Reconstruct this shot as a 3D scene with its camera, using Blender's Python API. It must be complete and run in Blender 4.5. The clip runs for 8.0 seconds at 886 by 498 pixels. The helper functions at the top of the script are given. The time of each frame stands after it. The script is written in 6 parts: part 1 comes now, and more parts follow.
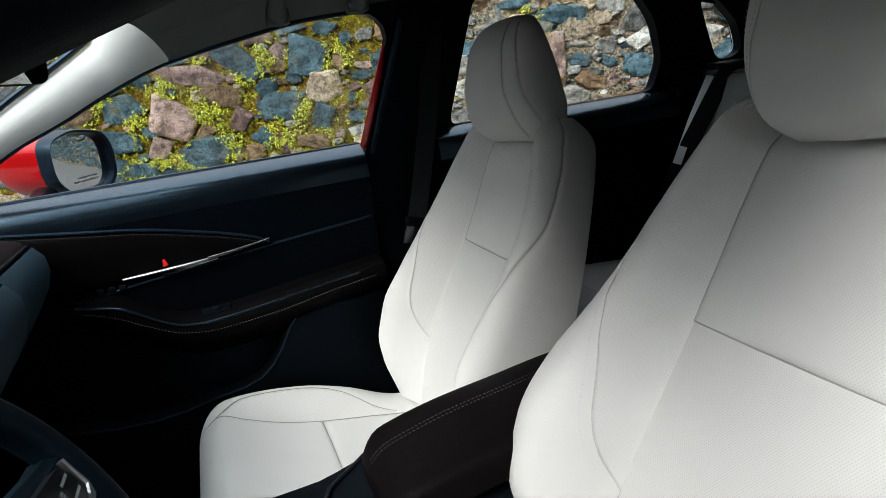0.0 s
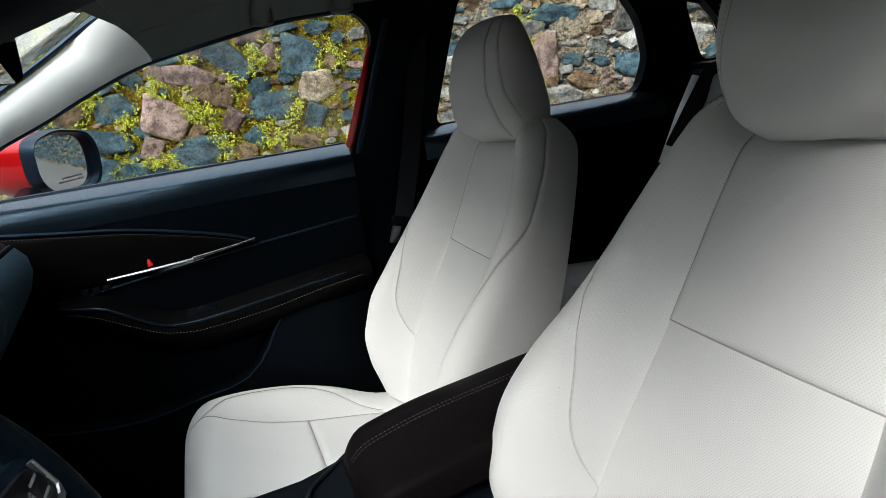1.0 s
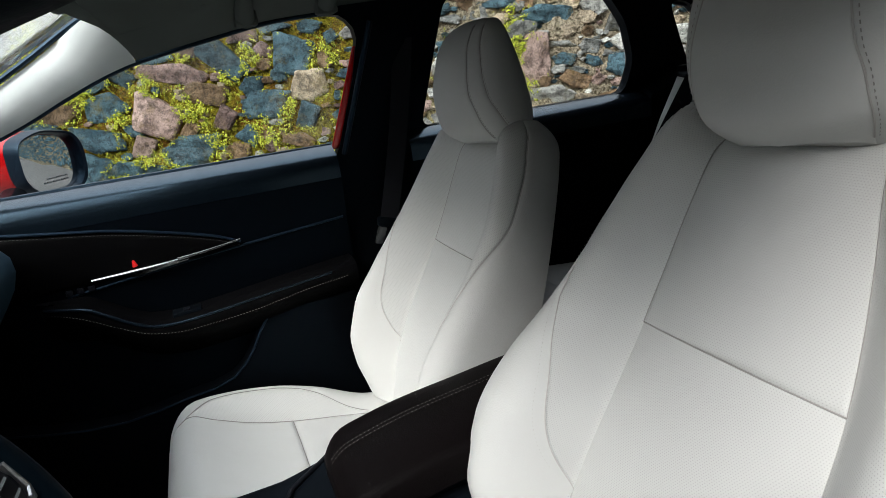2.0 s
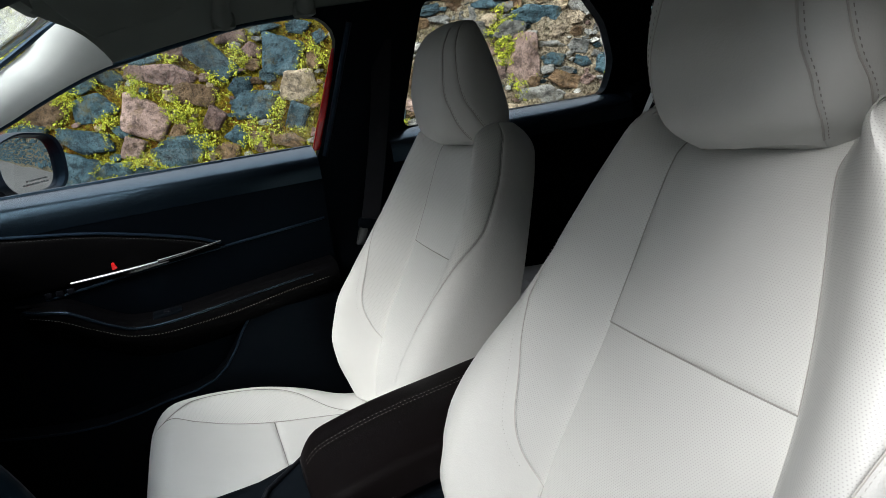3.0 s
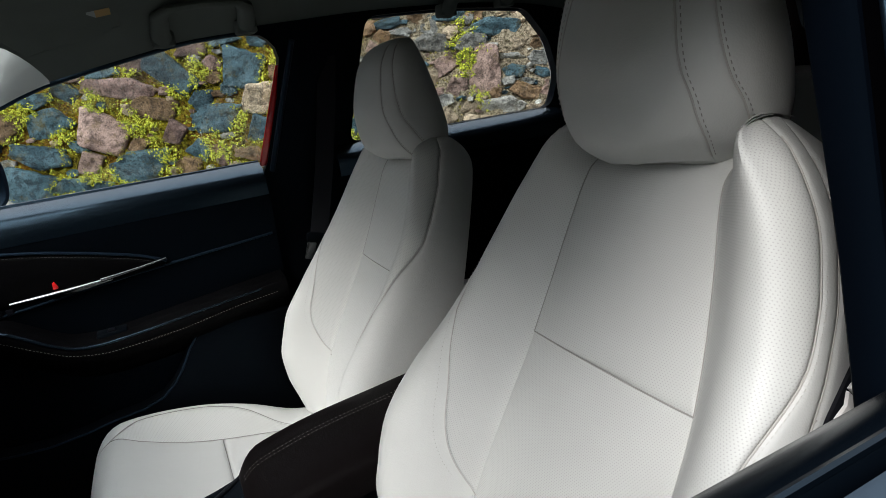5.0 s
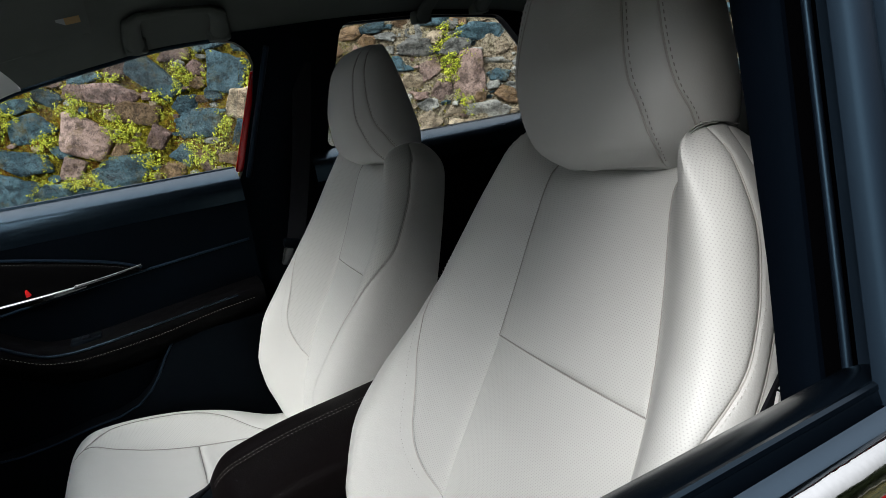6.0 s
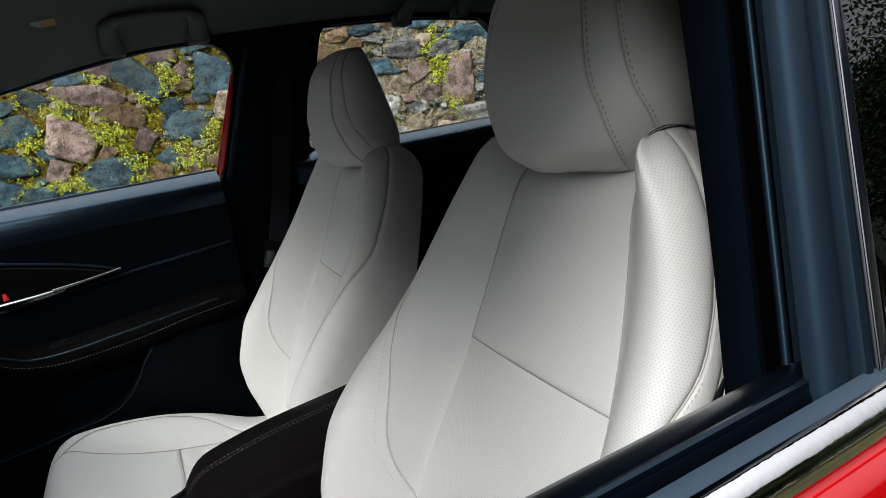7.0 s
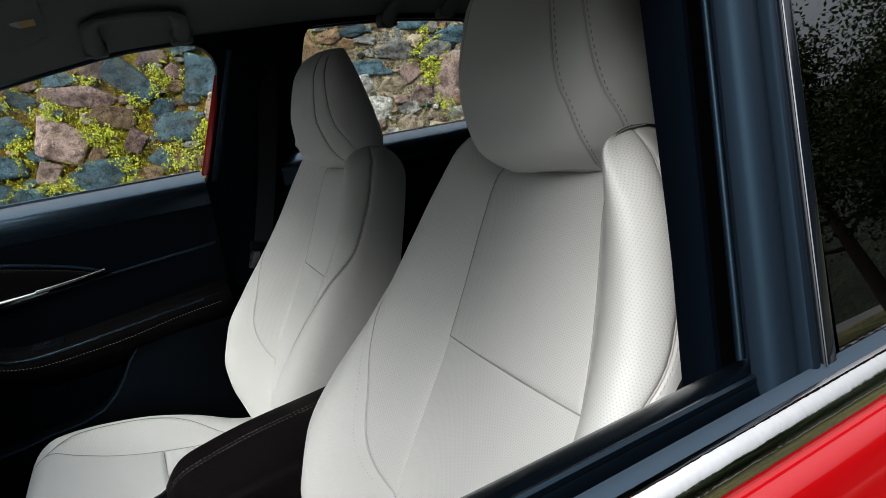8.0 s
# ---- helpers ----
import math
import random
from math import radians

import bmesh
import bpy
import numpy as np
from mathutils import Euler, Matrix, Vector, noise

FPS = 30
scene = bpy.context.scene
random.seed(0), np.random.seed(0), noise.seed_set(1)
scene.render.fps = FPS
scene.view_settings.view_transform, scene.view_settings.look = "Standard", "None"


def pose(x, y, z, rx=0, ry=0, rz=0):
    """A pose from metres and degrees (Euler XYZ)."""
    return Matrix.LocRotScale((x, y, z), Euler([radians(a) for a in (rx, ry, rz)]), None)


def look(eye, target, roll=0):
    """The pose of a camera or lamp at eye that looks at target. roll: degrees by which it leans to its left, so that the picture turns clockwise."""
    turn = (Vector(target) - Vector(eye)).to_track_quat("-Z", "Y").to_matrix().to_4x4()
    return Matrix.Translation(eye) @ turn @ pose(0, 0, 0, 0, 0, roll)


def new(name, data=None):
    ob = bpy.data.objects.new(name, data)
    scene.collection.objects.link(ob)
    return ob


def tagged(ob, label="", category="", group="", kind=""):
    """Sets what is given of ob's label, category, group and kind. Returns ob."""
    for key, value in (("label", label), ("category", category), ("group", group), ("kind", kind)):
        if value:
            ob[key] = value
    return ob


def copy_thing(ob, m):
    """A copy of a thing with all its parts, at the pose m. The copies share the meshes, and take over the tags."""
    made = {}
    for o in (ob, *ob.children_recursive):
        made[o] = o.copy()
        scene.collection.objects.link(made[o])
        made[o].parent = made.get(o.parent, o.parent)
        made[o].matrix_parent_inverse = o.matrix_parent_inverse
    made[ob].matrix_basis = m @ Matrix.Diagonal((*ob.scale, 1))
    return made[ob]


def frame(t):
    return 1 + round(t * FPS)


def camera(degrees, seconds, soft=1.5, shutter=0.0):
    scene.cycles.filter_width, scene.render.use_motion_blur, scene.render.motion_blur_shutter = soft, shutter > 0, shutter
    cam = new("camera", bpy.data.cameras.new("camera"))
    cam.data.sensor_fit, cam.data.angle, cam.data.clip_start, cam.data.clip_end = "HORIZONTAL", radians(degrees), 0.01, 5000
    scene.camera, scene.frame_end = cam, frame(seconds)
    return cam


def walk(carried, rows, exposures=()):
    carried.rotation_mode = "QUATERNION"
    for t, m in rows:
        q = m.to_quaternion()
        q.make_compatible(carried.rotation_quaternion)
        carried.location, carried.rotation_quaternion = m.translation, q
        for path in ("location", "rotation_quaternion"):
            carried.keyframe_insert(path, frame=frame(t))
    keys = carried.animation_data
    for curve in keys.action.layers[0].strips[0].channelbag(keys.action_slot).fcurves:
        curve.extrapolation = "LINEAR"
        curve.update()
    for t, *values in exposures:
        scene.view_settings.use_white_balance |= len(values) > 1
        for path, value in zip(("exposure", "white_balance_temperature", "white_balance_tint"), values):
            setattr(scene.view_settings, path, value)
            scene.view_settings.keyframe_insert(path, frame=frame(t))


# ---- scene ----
cam = camera(71.7, 8.0, soft=0.6)
PATH = [
    (0, (-0.516, -0.785, 1.183), (0.134, 1.02, 0.619), -7.8),
    (0.5, (-0.506, -0.79, 1.182), (0.151, 1.012, 0.616), -7.7),
    (1, (-0.496, -0.796, 1.181), (0.168, 1.003, 0.613), -7.8),
    (1.5, (-0.487, -0.802, 1.183), (0.184, 0.993, 0.612), -7.7),
    (3, (-0.449, -0.829, 1.186), (0.249, 0.954, 0.608), -7.7),
    (3.5, (-0.437, -0.838, 1.185), (0.279, 0.939, 0.611), -7.8),
    (4, (-0.424, -0.849, 1.186), (0.318, 0.918, 0.617), -7.8),
    (4.5, (-0.413, -0.859, 1.188), (0.354, 0.9, 0.624), -7.9),
    (6, (-0.376, -0.892, 1.19), (0.446, 0.845, 0.637), -8.1),
    (6.5, (-0.365, -0.9, 1.189), (0.471, 0.831, 0.638), -8.1),
    (7, (-0.355, -0.909, 1.188), (0.492, 0.817, 0.637), -8.1),
    (7.5, (-0.346, -0.916, 1.186), (0.51, 0.805, 0.636), -8.1),
    (8, (-0.337, -0.922, 1.184), (0.527, 0.796, 0.634), -8.1),
]
walk(cam, [(t, look(eye, target, roll)) for t, eye, target, roll in PATH], exposures=[(0, 2.02), (4.5, 1.76), (6, 1.70), (8, 1.71)])

# ---- light ----
world = bpy.data.worlds.new("overcast_sky")
scene.world = world
world.use_nodes = True
wn = world.node_tree.nodes
sky = wn.new("ShaderNodeTexSky")
sky.sky_type = 'NISHITA'
sky.sun_disc = False
sky.sun_elevation, sky.sun_rotation = radians(43), radians(236)
sky.dust_density, sky.ozone_density = 1.0, 1.0
desat = wn.new("ShaderNodeHueSaturation")
desat.inputs["Saturation"].default_value = 0.24
world.node_tree.links.new(sky.outputs[0], desat.inputs["Color"])
world.node_tree.links.new(desat.outputs[0], wn["Background"].inputs[0])
# bright veil of cloud overhead, dim towards the horizon
up = wn.new("ShaderNodeSeparateXYZ")
world.node_tree.links.new(wn.new("ShaderNodeTexCoord").outputs["Generated"], up.inputs[0])
cloud = wn.new("ShaderNodeMapRange")
cloud.inputs[1].default_value, cloud.inputs[2].default_value, cloud.inputs[3].default_value, cloud.inputs[4].default_value = 0.0, 1.0, 0.012, 0.46
lift = wn.new("ShaderNodeMath")
lift.operation = 'POWER'
world.node_tree.links.new(up.outputs[2], lift.inputs[0])
lift.inputs[1].default_value = 2.2
world.node_tree.links.new(lift.outputs[0], cloud.inputs[0])
world.node_tree.links.new(cloud.outputs[0], wn["Background"].inputs[1])
sun = new("sun", bpy.data.lights.new("sun", 'SUN'))
sun.data.energy, sun.data.angle, sun.data.color = 0.75, radians(30), (1.0, 0.97, 0.93)
sun.matrix_basis = look((-7.28, -4.91, 8.18), (0, 0, 0))


# ---- materials ----
def material(name, colour, rough=0.5, metal=0.0, coat=0.0, spec=0.5):
    m = bpy.data.materials.new(name)
    m.use_nodes = True
    b = m.node_tree.nodes["Principled BSDF"]
    b.inputs["Base Color"].default_value = (*colour, 1)
    b.inputs["Roughness"].default_value, b.inputs["Metallic"].default_value = rough, metal
    b.inputs["Coat Weight"].default_value, b.inputs["Specular IOR Level"].default_value = coat, spec
    return m


def node(m, kind, **sockets):
    n = m.node_tree.nodes.new(kind)
    for k, v in sockets.items():
        n.inputs[k.replace("_", " ")].default_value = v
    return n


def link(m, a, b):
    m.node_tree.links.new(a, b)


def bsdf(m):
    return m.node_tree.nodes["Principled BSDF"]


def maths(m, op, a, b=None):
    n = m.node_tree.nodes.new("ShaderNodeMath")
    n.operation = op
    for i, v in enumerate((a, b)):
        if v is None:
            continue
        if isinstance(v, (int, float)):
            n.inputs[i].default_value = v
        else:
            link(m, v, n.inputs[i])
    return n.outputs[0]


def mixed(m, fac, a, b):
    n = m.node_tree.nodes.new("ShaderNodeMix")
    n.data_type = 'RGBA'
    for i, v in ((0, fac), (6, a), (7, b)):
        if isinstance(v, (int, float)):
            n.inputs[i].default_value = v
        elif isinstance(v, tuple):
            n.inputs[i].default_value = (*v, 1)
        else:
            link(m, v, n.inputs[i])
    return n.outputs[2]


def coords(m, which="Object"):
    return m.node_tree.nodes.new("ShaderNodeTexCoord").outputs[which]


def noise_tex(m, co, scale, detail=4.0, rough=0.6):
    n = node(m, "ShaderNodeTexNoise", Scale=scale, Detail=detail, Roughness=rough)
    link(m, co, n.inputs["Vector"])
    return n.outputs["Fac"]


def ramp(m, fac, lo, hi):
    n = m.node_tree.nodes.new("ShaderNodeMapRange")
    n.inputs[1].default_value, n.inputs[2].default_value = lo, hi
    link(m, fac, n.inputs[0])
    return n.outputs[0]


def bump(m, height, strength=0.3, distance=0.001, before=None):
    n = node(m, "ShaderNodeBump", Strength=strength, Distance=distance)
    link(m, height, n.inputs["Height"])
    if before is not None:
        link(m, before, n.inputs["Normal"])
    link(m, n.outputs[0], bsdf(m).inputs["Normal"])
    return n.outputs[0]


def grained(name, colour, rough, scale=400, strength=0.25, spread=0.15, spec=0.5, coat=0.0, sheen=None):
    """A moulded or woven surface: fine grain and slow tonal drift."""
    m = material(name, colour, rough, spec=spec, coat=coat)
    if sheen:
        bsdf(m).inputs["Specular Tint"].default_value = (*sheen, 1)
    co = coords(m)
    drift = noise_tex(m, co, 7, 3)
    dark = tuple(c * (1 - spread) for c in colour)
    light = tuple(min(1, c * (1 + spread)) for c in colour)
    link(m, mixed(m, drift, dark, light), bsdf(m).inputs["Base Color"])
    bump(m, noise_tex(m, co, scale, 2), strength, 0.0006)
    return m


def leather(name, colour, perforated):
    m = material(name, colour, 0.48, spec=0.35)
    co = coords(m)
    drift = ramp(m, noise_tex(m, co, 5, 4), 0.3, 0.7)
    base = mixed(m, drift, tuple(c * 0.95 for c in colour), colour)
    cells = node(m, "ShaderNodeTexVoronoi", Scale=520.0)
    link(m, co, cells.inputs["Vector"])
    folds = noise_tex(m, co, 16, 4)
    first = bump(m, folds, 0.22, 0.004)
    if perforated:
        sep = m.node_tree.nodes.new("ShaderNodeSeparateXYZ")
        link(m, coords(m, "UV"), sep.inputs[0])
        u = maths(m, 'DIVIDE', sep.outputs[0], 0.0034)
        v = maths(m, 'DIVIDE', sep.outputs[1], 0.0026)
        row = maths(m, 'FLOOR', v)
        shift = maths(m, 'MULTIPLY', maths(m, 'MODULO', row, 2.0), 0.5)
        fu = maths(m, 'SUBTRACT', maths(m, 'FRACT', maths(m, 'ADD', u, shift)), 0.5)
        fv = maths(m, 'SUBTRACT', maths(m, 'FRACT', v), 0.5)
        d = maths(m, 'SQRT', maths(m, 'ADD', maths(m, 'MULTIPLY', fu, fu), maths(m, 'MULTIPLY', fv, fv)))
        hole = ramp(m, d, 0.25, 0.12)
        base = mixed(m, maths(m, 'MULTIPLY', hole, 0.40), base, tuple(c * 0.35 for c in colour))
        first = bump(m, hole, -0.35, 0.0008, first)
    link(m, base, bsdf(m).inputs["Base Color"])
    bump(m, cells.outputs["Distance"], 0.28, 0.0005, first)
    return m


# sky blue put into the dark trims' highlights and base colours
COOL = (0.38, 0.70, 1.0)
WHITE = (0.53, 0.535, 0.517)
LEATHER = leather("white_leather", WHITE, False)
PERFORATED = leather("white_perforated_leather", WHITE, True)
# white leather coloured dark, for the deep shade on the rear backrest
BENCH_SHADED = leather("shade_darkened_leather", (0.12, 0.128, 0.122), False)
BACK_SHELL = grained("grey_seat_back", (0.30, 0.29, 0.28), 0.6)
# near-black copy of the brown leather, for the shade on the door
DOOR_LEATHER = leather("shaded_door_leather", (0.0015, 0.0015, 0.0017), False)
bsdf(DOOR_LEATHER).inputs["Roughness"].default_value = 0.45
bsdf(DOOR_LEATHER).inputs["Specular IOR Level"].default_value = 0.035
FAINT_THREAD = grained("dark_grey_thread", (0.05, 0.05, 0.05), 0.8, 900, 0.3)
BROWN = leather("dark_brown_leather", (0.0032, 0.0024, 0.0025), False)
bsdf(BROWN).inputs["Roughness"].default_value = 0.5
bsdf(BROWN).inputs["Specular IOR Level"].default_value = 0.03
BLACK = grained("black_moulded_plastic", (0.0016, 0.0020, 0.0027), 0.5, spec=0.07, sheen=COOL)
SOFT = grained("black_soft_trim", (0.0009, 0.0014, 0.0022), 0.42, 250, 0.2, spec=0.06, sheen=COOL)
# black trims with a teal sheen mixed into the base colour
DASHFACE = grained("teal_sheen_dash", (0.005, 0.015, 0.022), 0.5, 250, 0.2, spec=0.6, sheen=COOL)
RIMLEATHER = grained("teal_sheen_rim_leather", (0.0014, 0.0035, 0.0055), 0.45, 500, 0.3, spec=0.14, sheen=COOL)
EDGE = grained("gloss_black_edge", (0.004, 0.006, 0.009), 0.12, 60, 0.25, spec=0.7)
DARKCHROME = material("dark_chrome", (0.16, 0.165, 0.17), 0.22, metal=1.0)
GLOSS = material("piano_black", (0.003, 0.0035, 0.005), 0.3, coat=0.0, spec=0.2)
PILLAR_CLOTH = grained("dark_woven_trim", (0.0009, 0.0016, 0.0032), 0.8, 500, 0.4, spec=0.035, sheen=COOL)
FRAME = grained("satin_black_upright", (0.0040, 0.0068, 0.0112), 0.5, 300, 0.1, spec=0.18, sheen=COOL)
RUBBER = grained("rubber_seal", (0.003, 0.005, 0.009), 0.45, 120, 0.15, spec=0.4, sheen=COOL)
SATIN = grained("satin_black_frame", (0.0045, 0.0085, 0.0145), 0.33, 300, 0.1, spec=0.26, sheen=COOL)
# pale cloth coloured far darker, so the roof bounces less light
HEADLINER = grained("toned_down_headliner", (0.080, 0.092, 0.084), 0.95, 900, 0.5, spec=0.1)
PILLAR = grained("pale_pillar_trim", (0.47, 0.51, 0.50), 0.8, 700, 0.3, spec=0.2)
# no shine, near-zero colour: paints the dark inside the pillar gap
GAP = grained("gap_shade_black", (0.0006, 0.0006, 0.0008), 1.0, spec=0.0)
CARPET = grained("black_carpet", (0.004, 0.004, 0.005), 1.0, 600, 0.8, spec=0.05)
# glossier, blue-tinted trim: puts the sky's sheen on the door shoulders and armrest edge
LEDGE = grained("sheen_tinted_ledge", (0.001, 0.0018, 0.003), 0.25, 250, 0.06, spec=0.55, coat=0.35, sheen=(0.30, 0.66, 0.95))
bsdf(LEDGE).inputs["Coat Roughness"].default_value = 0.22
SILLPAD = grained("gloss_black_sill", (0.001, 0.0018, 0.003), 0.24, 250, 0.06, spec=0.32, sheen=(0.45, 0.75, 1.0))
GREYSEAL = grained("grey_flock_seal", (0.022, 0.030, 0.039), 0.5, 200, 0.2, spec=0.4, sheen=COOL)
CHROME = grained("bright_chrome", (0.62, 0.605, 0.57), 0.07, 90, 0.34, 0.08)
bsdf(CHROME).inputs["Metallic"].default_value = 1.0
STEEL = material("satin_steel", (0.55, 0.56, 0.57), 0.3, metal=1.0)
BELT = grained("seat_belt_webbing", (0.003, 0.0035, 0.005), 0.75, 1200, 0.5, spec=0.12)
THREAD = grained("pale_thread", (0.13, 0.125, 0.115), 0.8, 900, 0.3)
SEATTHREAD = grained("grey_thread", (0.48, 0.47, 0.45), 0.8, 900, 0.3)
REDTAB = material("red_lock_marker", (0.6, 0.01, 0.01), 0.4)
# label colour dimmed by hand for the shade up at the visor
LABEL = grained("dimmed_label", (0.17, 0.19, 0.19), 0.6, 200, 0.1)
CORD = grained("grey_seam_cord", (0.28, 0.27, 0.255), 0.8, 900, 0.3)
PALE_CORD = grained("pale_seam_cord", (0.43, 0.415, 0.39), 0.8, 900, 0.3)
# dimmed likewise for the visor's shade
AMBER = material("amber_label", (0.22, 0.12, 0.01), 0.6)
TYRE = grained("tyre_rubber", (0.02, 0.02, 0.02), 0.8)

PAINT = material("red_car_paint", (0.42, 0.002, 0.004), 0.42, metal=0.35, coat=1.0, spec=0.0)
bsdf(PAINT).inputs["Coat IOR"].default_value = 1.5
bsdf(PAINT).inputs["Coat Roughness"].default_value = 0.04
pc = coords(PAINT)
bump(PAINT, noise_tex(PAINT, pc, 9, 2), 0.03, 0.004)
flake = noise_tex(PAINT, pc, 2600, 2)
link(PAINT, mixed(PAINT, flake, (0.30, 0.0015, 0.003), (0.42, 0.003, 0.005)), bsdf(PAINT).inputs["Base Color"])

MIRROR = material("mirror_glass", (0.80, 0.84, 0.86), 0.015, metal=1.0)
mc = coords(MIRROR)
link(MIRROR, ramp(MIRROR, noise_tex(MIRROR, mc, 30, 4), 0.0, 120.0), bsdf(MIRROR).inputs["Roughness"])


def glass(name, colour):
    m = material(name, colour, 0.0)
    bsdf(m).inputs["Transmission Weight"].default_value = 1.0
    bsdf(m).inputs["IOR"].default_value = 1.45
    return m


GLASS = glass("window_glass", (0.93, 0.97, 0.96))
TINTED = glass("tinted_glass", (0.012, 0.014, 0.016))
bsdf(TINTED).inputs["IOR"].default_value = 2.2


def stone_material(name, a, b, wet=0.55):
    """Pitted volcanic rock; each block takes its own shade."""
    m = material(name, a, wet)
    co = coords(m)
    info = m.node_tree.nodes.new("ShaderNodeObjectInfo")
    geo = m.node_tree.nodes.new("ShaderNodeNewGeometry")
    pos = m.node_tree.nodes.new("ShaderNodeVectorMath")
    link(m, geo.outputs["Position"], pos.inputs[0])
    pos.operation = 'SCALE'
    pos.inputs["Scale"].default_value = 1.0
    p = pos.outputs[0]
    big = ramp(m, noise_tex(m, p, 4.5, 6, 0.65), 0.34, 0.66)
    mid = noise_tex(m, p, 15, 7, 0.7)
    fine = noise_tex(m, p, 52, 5, 0.7)
    col = mixed(m, big, a, b)
    col = mixed(m, maths(m, 'MULTIPLY', ramp(m, mid, 0.48, 0.60), 0.85), col, tuple(c * 0.30 for c in a))
    pits = ramp(m, fine, 0.55, 0.62)
    col = mixed(m, maths(m, 'MULTIPLY', pits, 0.75), col, tuple(c * 0.2 for c in a))
    pale = ramp(m, noise_tex(m, p, 30, 7, 0.8), 0.57, 0.66)
    col = mixed(m, maths(m, 'MULTIPLY', pale, 0.55), col, tuple(min(1, c * 1.5 + 0.04) for c in b))
    mossy = ramp(m, noise_tex(m, p, 4.2, 7, 0.75), 0.54, 0.66)
    col = mixed(m, maths(m, 'MULTIPLY', mossy, 0.55), col, (0.12, 0.088, 0.014))
    hsv = m.node_tree.nodes.new("ShaderNodeHueSaturation")
    link(m, col, hsv.inputs["Color"])
    link(m, maths(m, 'ADD', maths(m, 'MULTIPLY', info.outputs["Random"], 0.95), 0.80), hsv.inputs["Value"])
    hsv.inputs["Saturation"].default_value = 1.12
    bsdf(m).inputs["Specular IOR Level"].default_value = 0.25
    link(m, hsv.outputs[0], bsdf(m).inputs["Base Color"])
    rough = bump(m, noise_tex(m, p, 10, 8, 0.75), 1.0, 0.10)
    bump(m, fine, 1.0, 0.022, rough)
    return m


STONES = {
    "blue": stone_material("blue_grey_stone", (0.026, 0.056, 0.072), (0.110, 0.180, 0.210)),
    "purple": stone_material("purple_brown_stone", (0.125, 0.086, 0.077), (0.335, 0.240, 0.215)),
    "pink": stone_material("pink_brown_stone", (0.225, 0.160, 0.138), (0.470, 0.355, 0.310)),
    "tan": stone_material("tan_stone", (0.330, 0.265, 0.185), (0.610, 0.520, 0.395)),
    "brown": stone_material("brown_stone", (0.155, 0.105, 0.062), (0.320, 0.225, 0.145)),
    "grey": stone_material("grey_stone", (0.140, 0.148, 0.140), (0.410, 0.410, 0.380)),
    "pale": stone_material("pale_lichened_stone", (0.420, 0.420, 0.385), (0.650, 0.650, 0.600)),
}

MOSS = material("mossy_mortar", (0.12, 0.09, 0.03), 0.95)
p = coords(MOSS)
patch = ramp(MOSS, noise_tex(MOSS, p, 3.6, 8, 0.75), 0.42, 0.60)
rust = ramp(MOSS, noise_tex(MOSS, p, 2.1, 7, 0.7), 0.47, 0.58)
moss_colour = mixed(MOSS, patch, (0.090, 0.060, 0.012), (0.42, 0.36, 0.020))
moss_colour = mixed(MOSS, rust, moss_colour, (0.30, 0.130, 0.022))
grit = ramp(MOSS, noise_tex(MOSS, p, 34, 8, 0.8), 0.42, 0.58)
moss_colour = mixed(MOSS, maths(MOSS, 'MULTIPLY', grit, 0.9), moss_colour, (0.018, 0.013, 0.004))
sparks = ramp(MOSS, noise_tex(MOSS, p, 105, 4, 0.7), 0.52, 0.64)
moss_colour = mixed(MOSS, maths(MOSS, 'MULTIPLY', sparks, 0.7), moss_colour, (0.50, 0.46, 0.05))
geo_m = node(MOSS, "ShaderNodeSeparateXYZ")
link(MOSS, p, geo_m.inputs[0])
bare = ramp(MOSS, geo_m.outputs[0], 1.3, 2.1)
moss_colour = mixed(MOSS, maths(MOSS, 'MULTIPLY', bare, 0.8), moss_colour, mixed(MOSS, grit, (0.62, 0.55, 0.42), (0.075, 0.06, 0.042)))
bsdf(MOSS).inputs["Specular IOR Level"].default_value = 0.1
link(MOSS, moss_colour, bsdf(MOSS).inputs["Base Color"])
first = bump(MOSS, noise_tex(MOSS, p, 9, 6, 0.75), 1.0, 0.09)
bump(MOSS, noise_tex(MOSS, p, 45, 5, 0.75), 1.0, 0.03, first)


def leaf_material(name, a, b):
    m = material(name, a, 0.5)
    geo = m.node_tree.nodes.new("ShaderNodeNewGeometry")
    link(m, mixed(m, geo.outputs["Random Per Island"], a, b), bsdf(m).inputs["Base Color"])
    bsdf(m).inputs["Specular IOR Level"].default_value = 0.15
    tr = node(m, "ShaderNodeBsdfTranslucent")
    link(m, mixed(m, geo.outputs["Random Per Island"], a, b), tr.inputs["Color"])
    mix = node(m, "ShaderNodeMixShader", Fac=0.3)
    out = m.node_tree.nodes["Material Output"]
    link(m, bsdf(m).outputs[0], mix.inputs[1])
    link(m, tr.outputs[0], mix.inputs[2])
    link(m, mix.outputs[0], out.inputs["Surface"])
    return m


LEAF = leaf_material("young_leaf", (0.090, 0.135, 0.010), (0.70, 0.74, 0.085))
TUFT = leaf_material("olive_moss", (0.030, 0.026, 0.004), (0.46, 0.42, 0.028))
TREELEAF = leaf_material("tree_leaf", (0.010, 0.019, 0.006), (0.040, 0.060, 0.015))
BARK = grained("bark", (0.09, 0.07, 0.05), 0.9, 40, 0.9, 0.4)

WOODS = material("far_woods", (0.03, 0.045, 0.015), 1.0)
p = coords(WOODS)
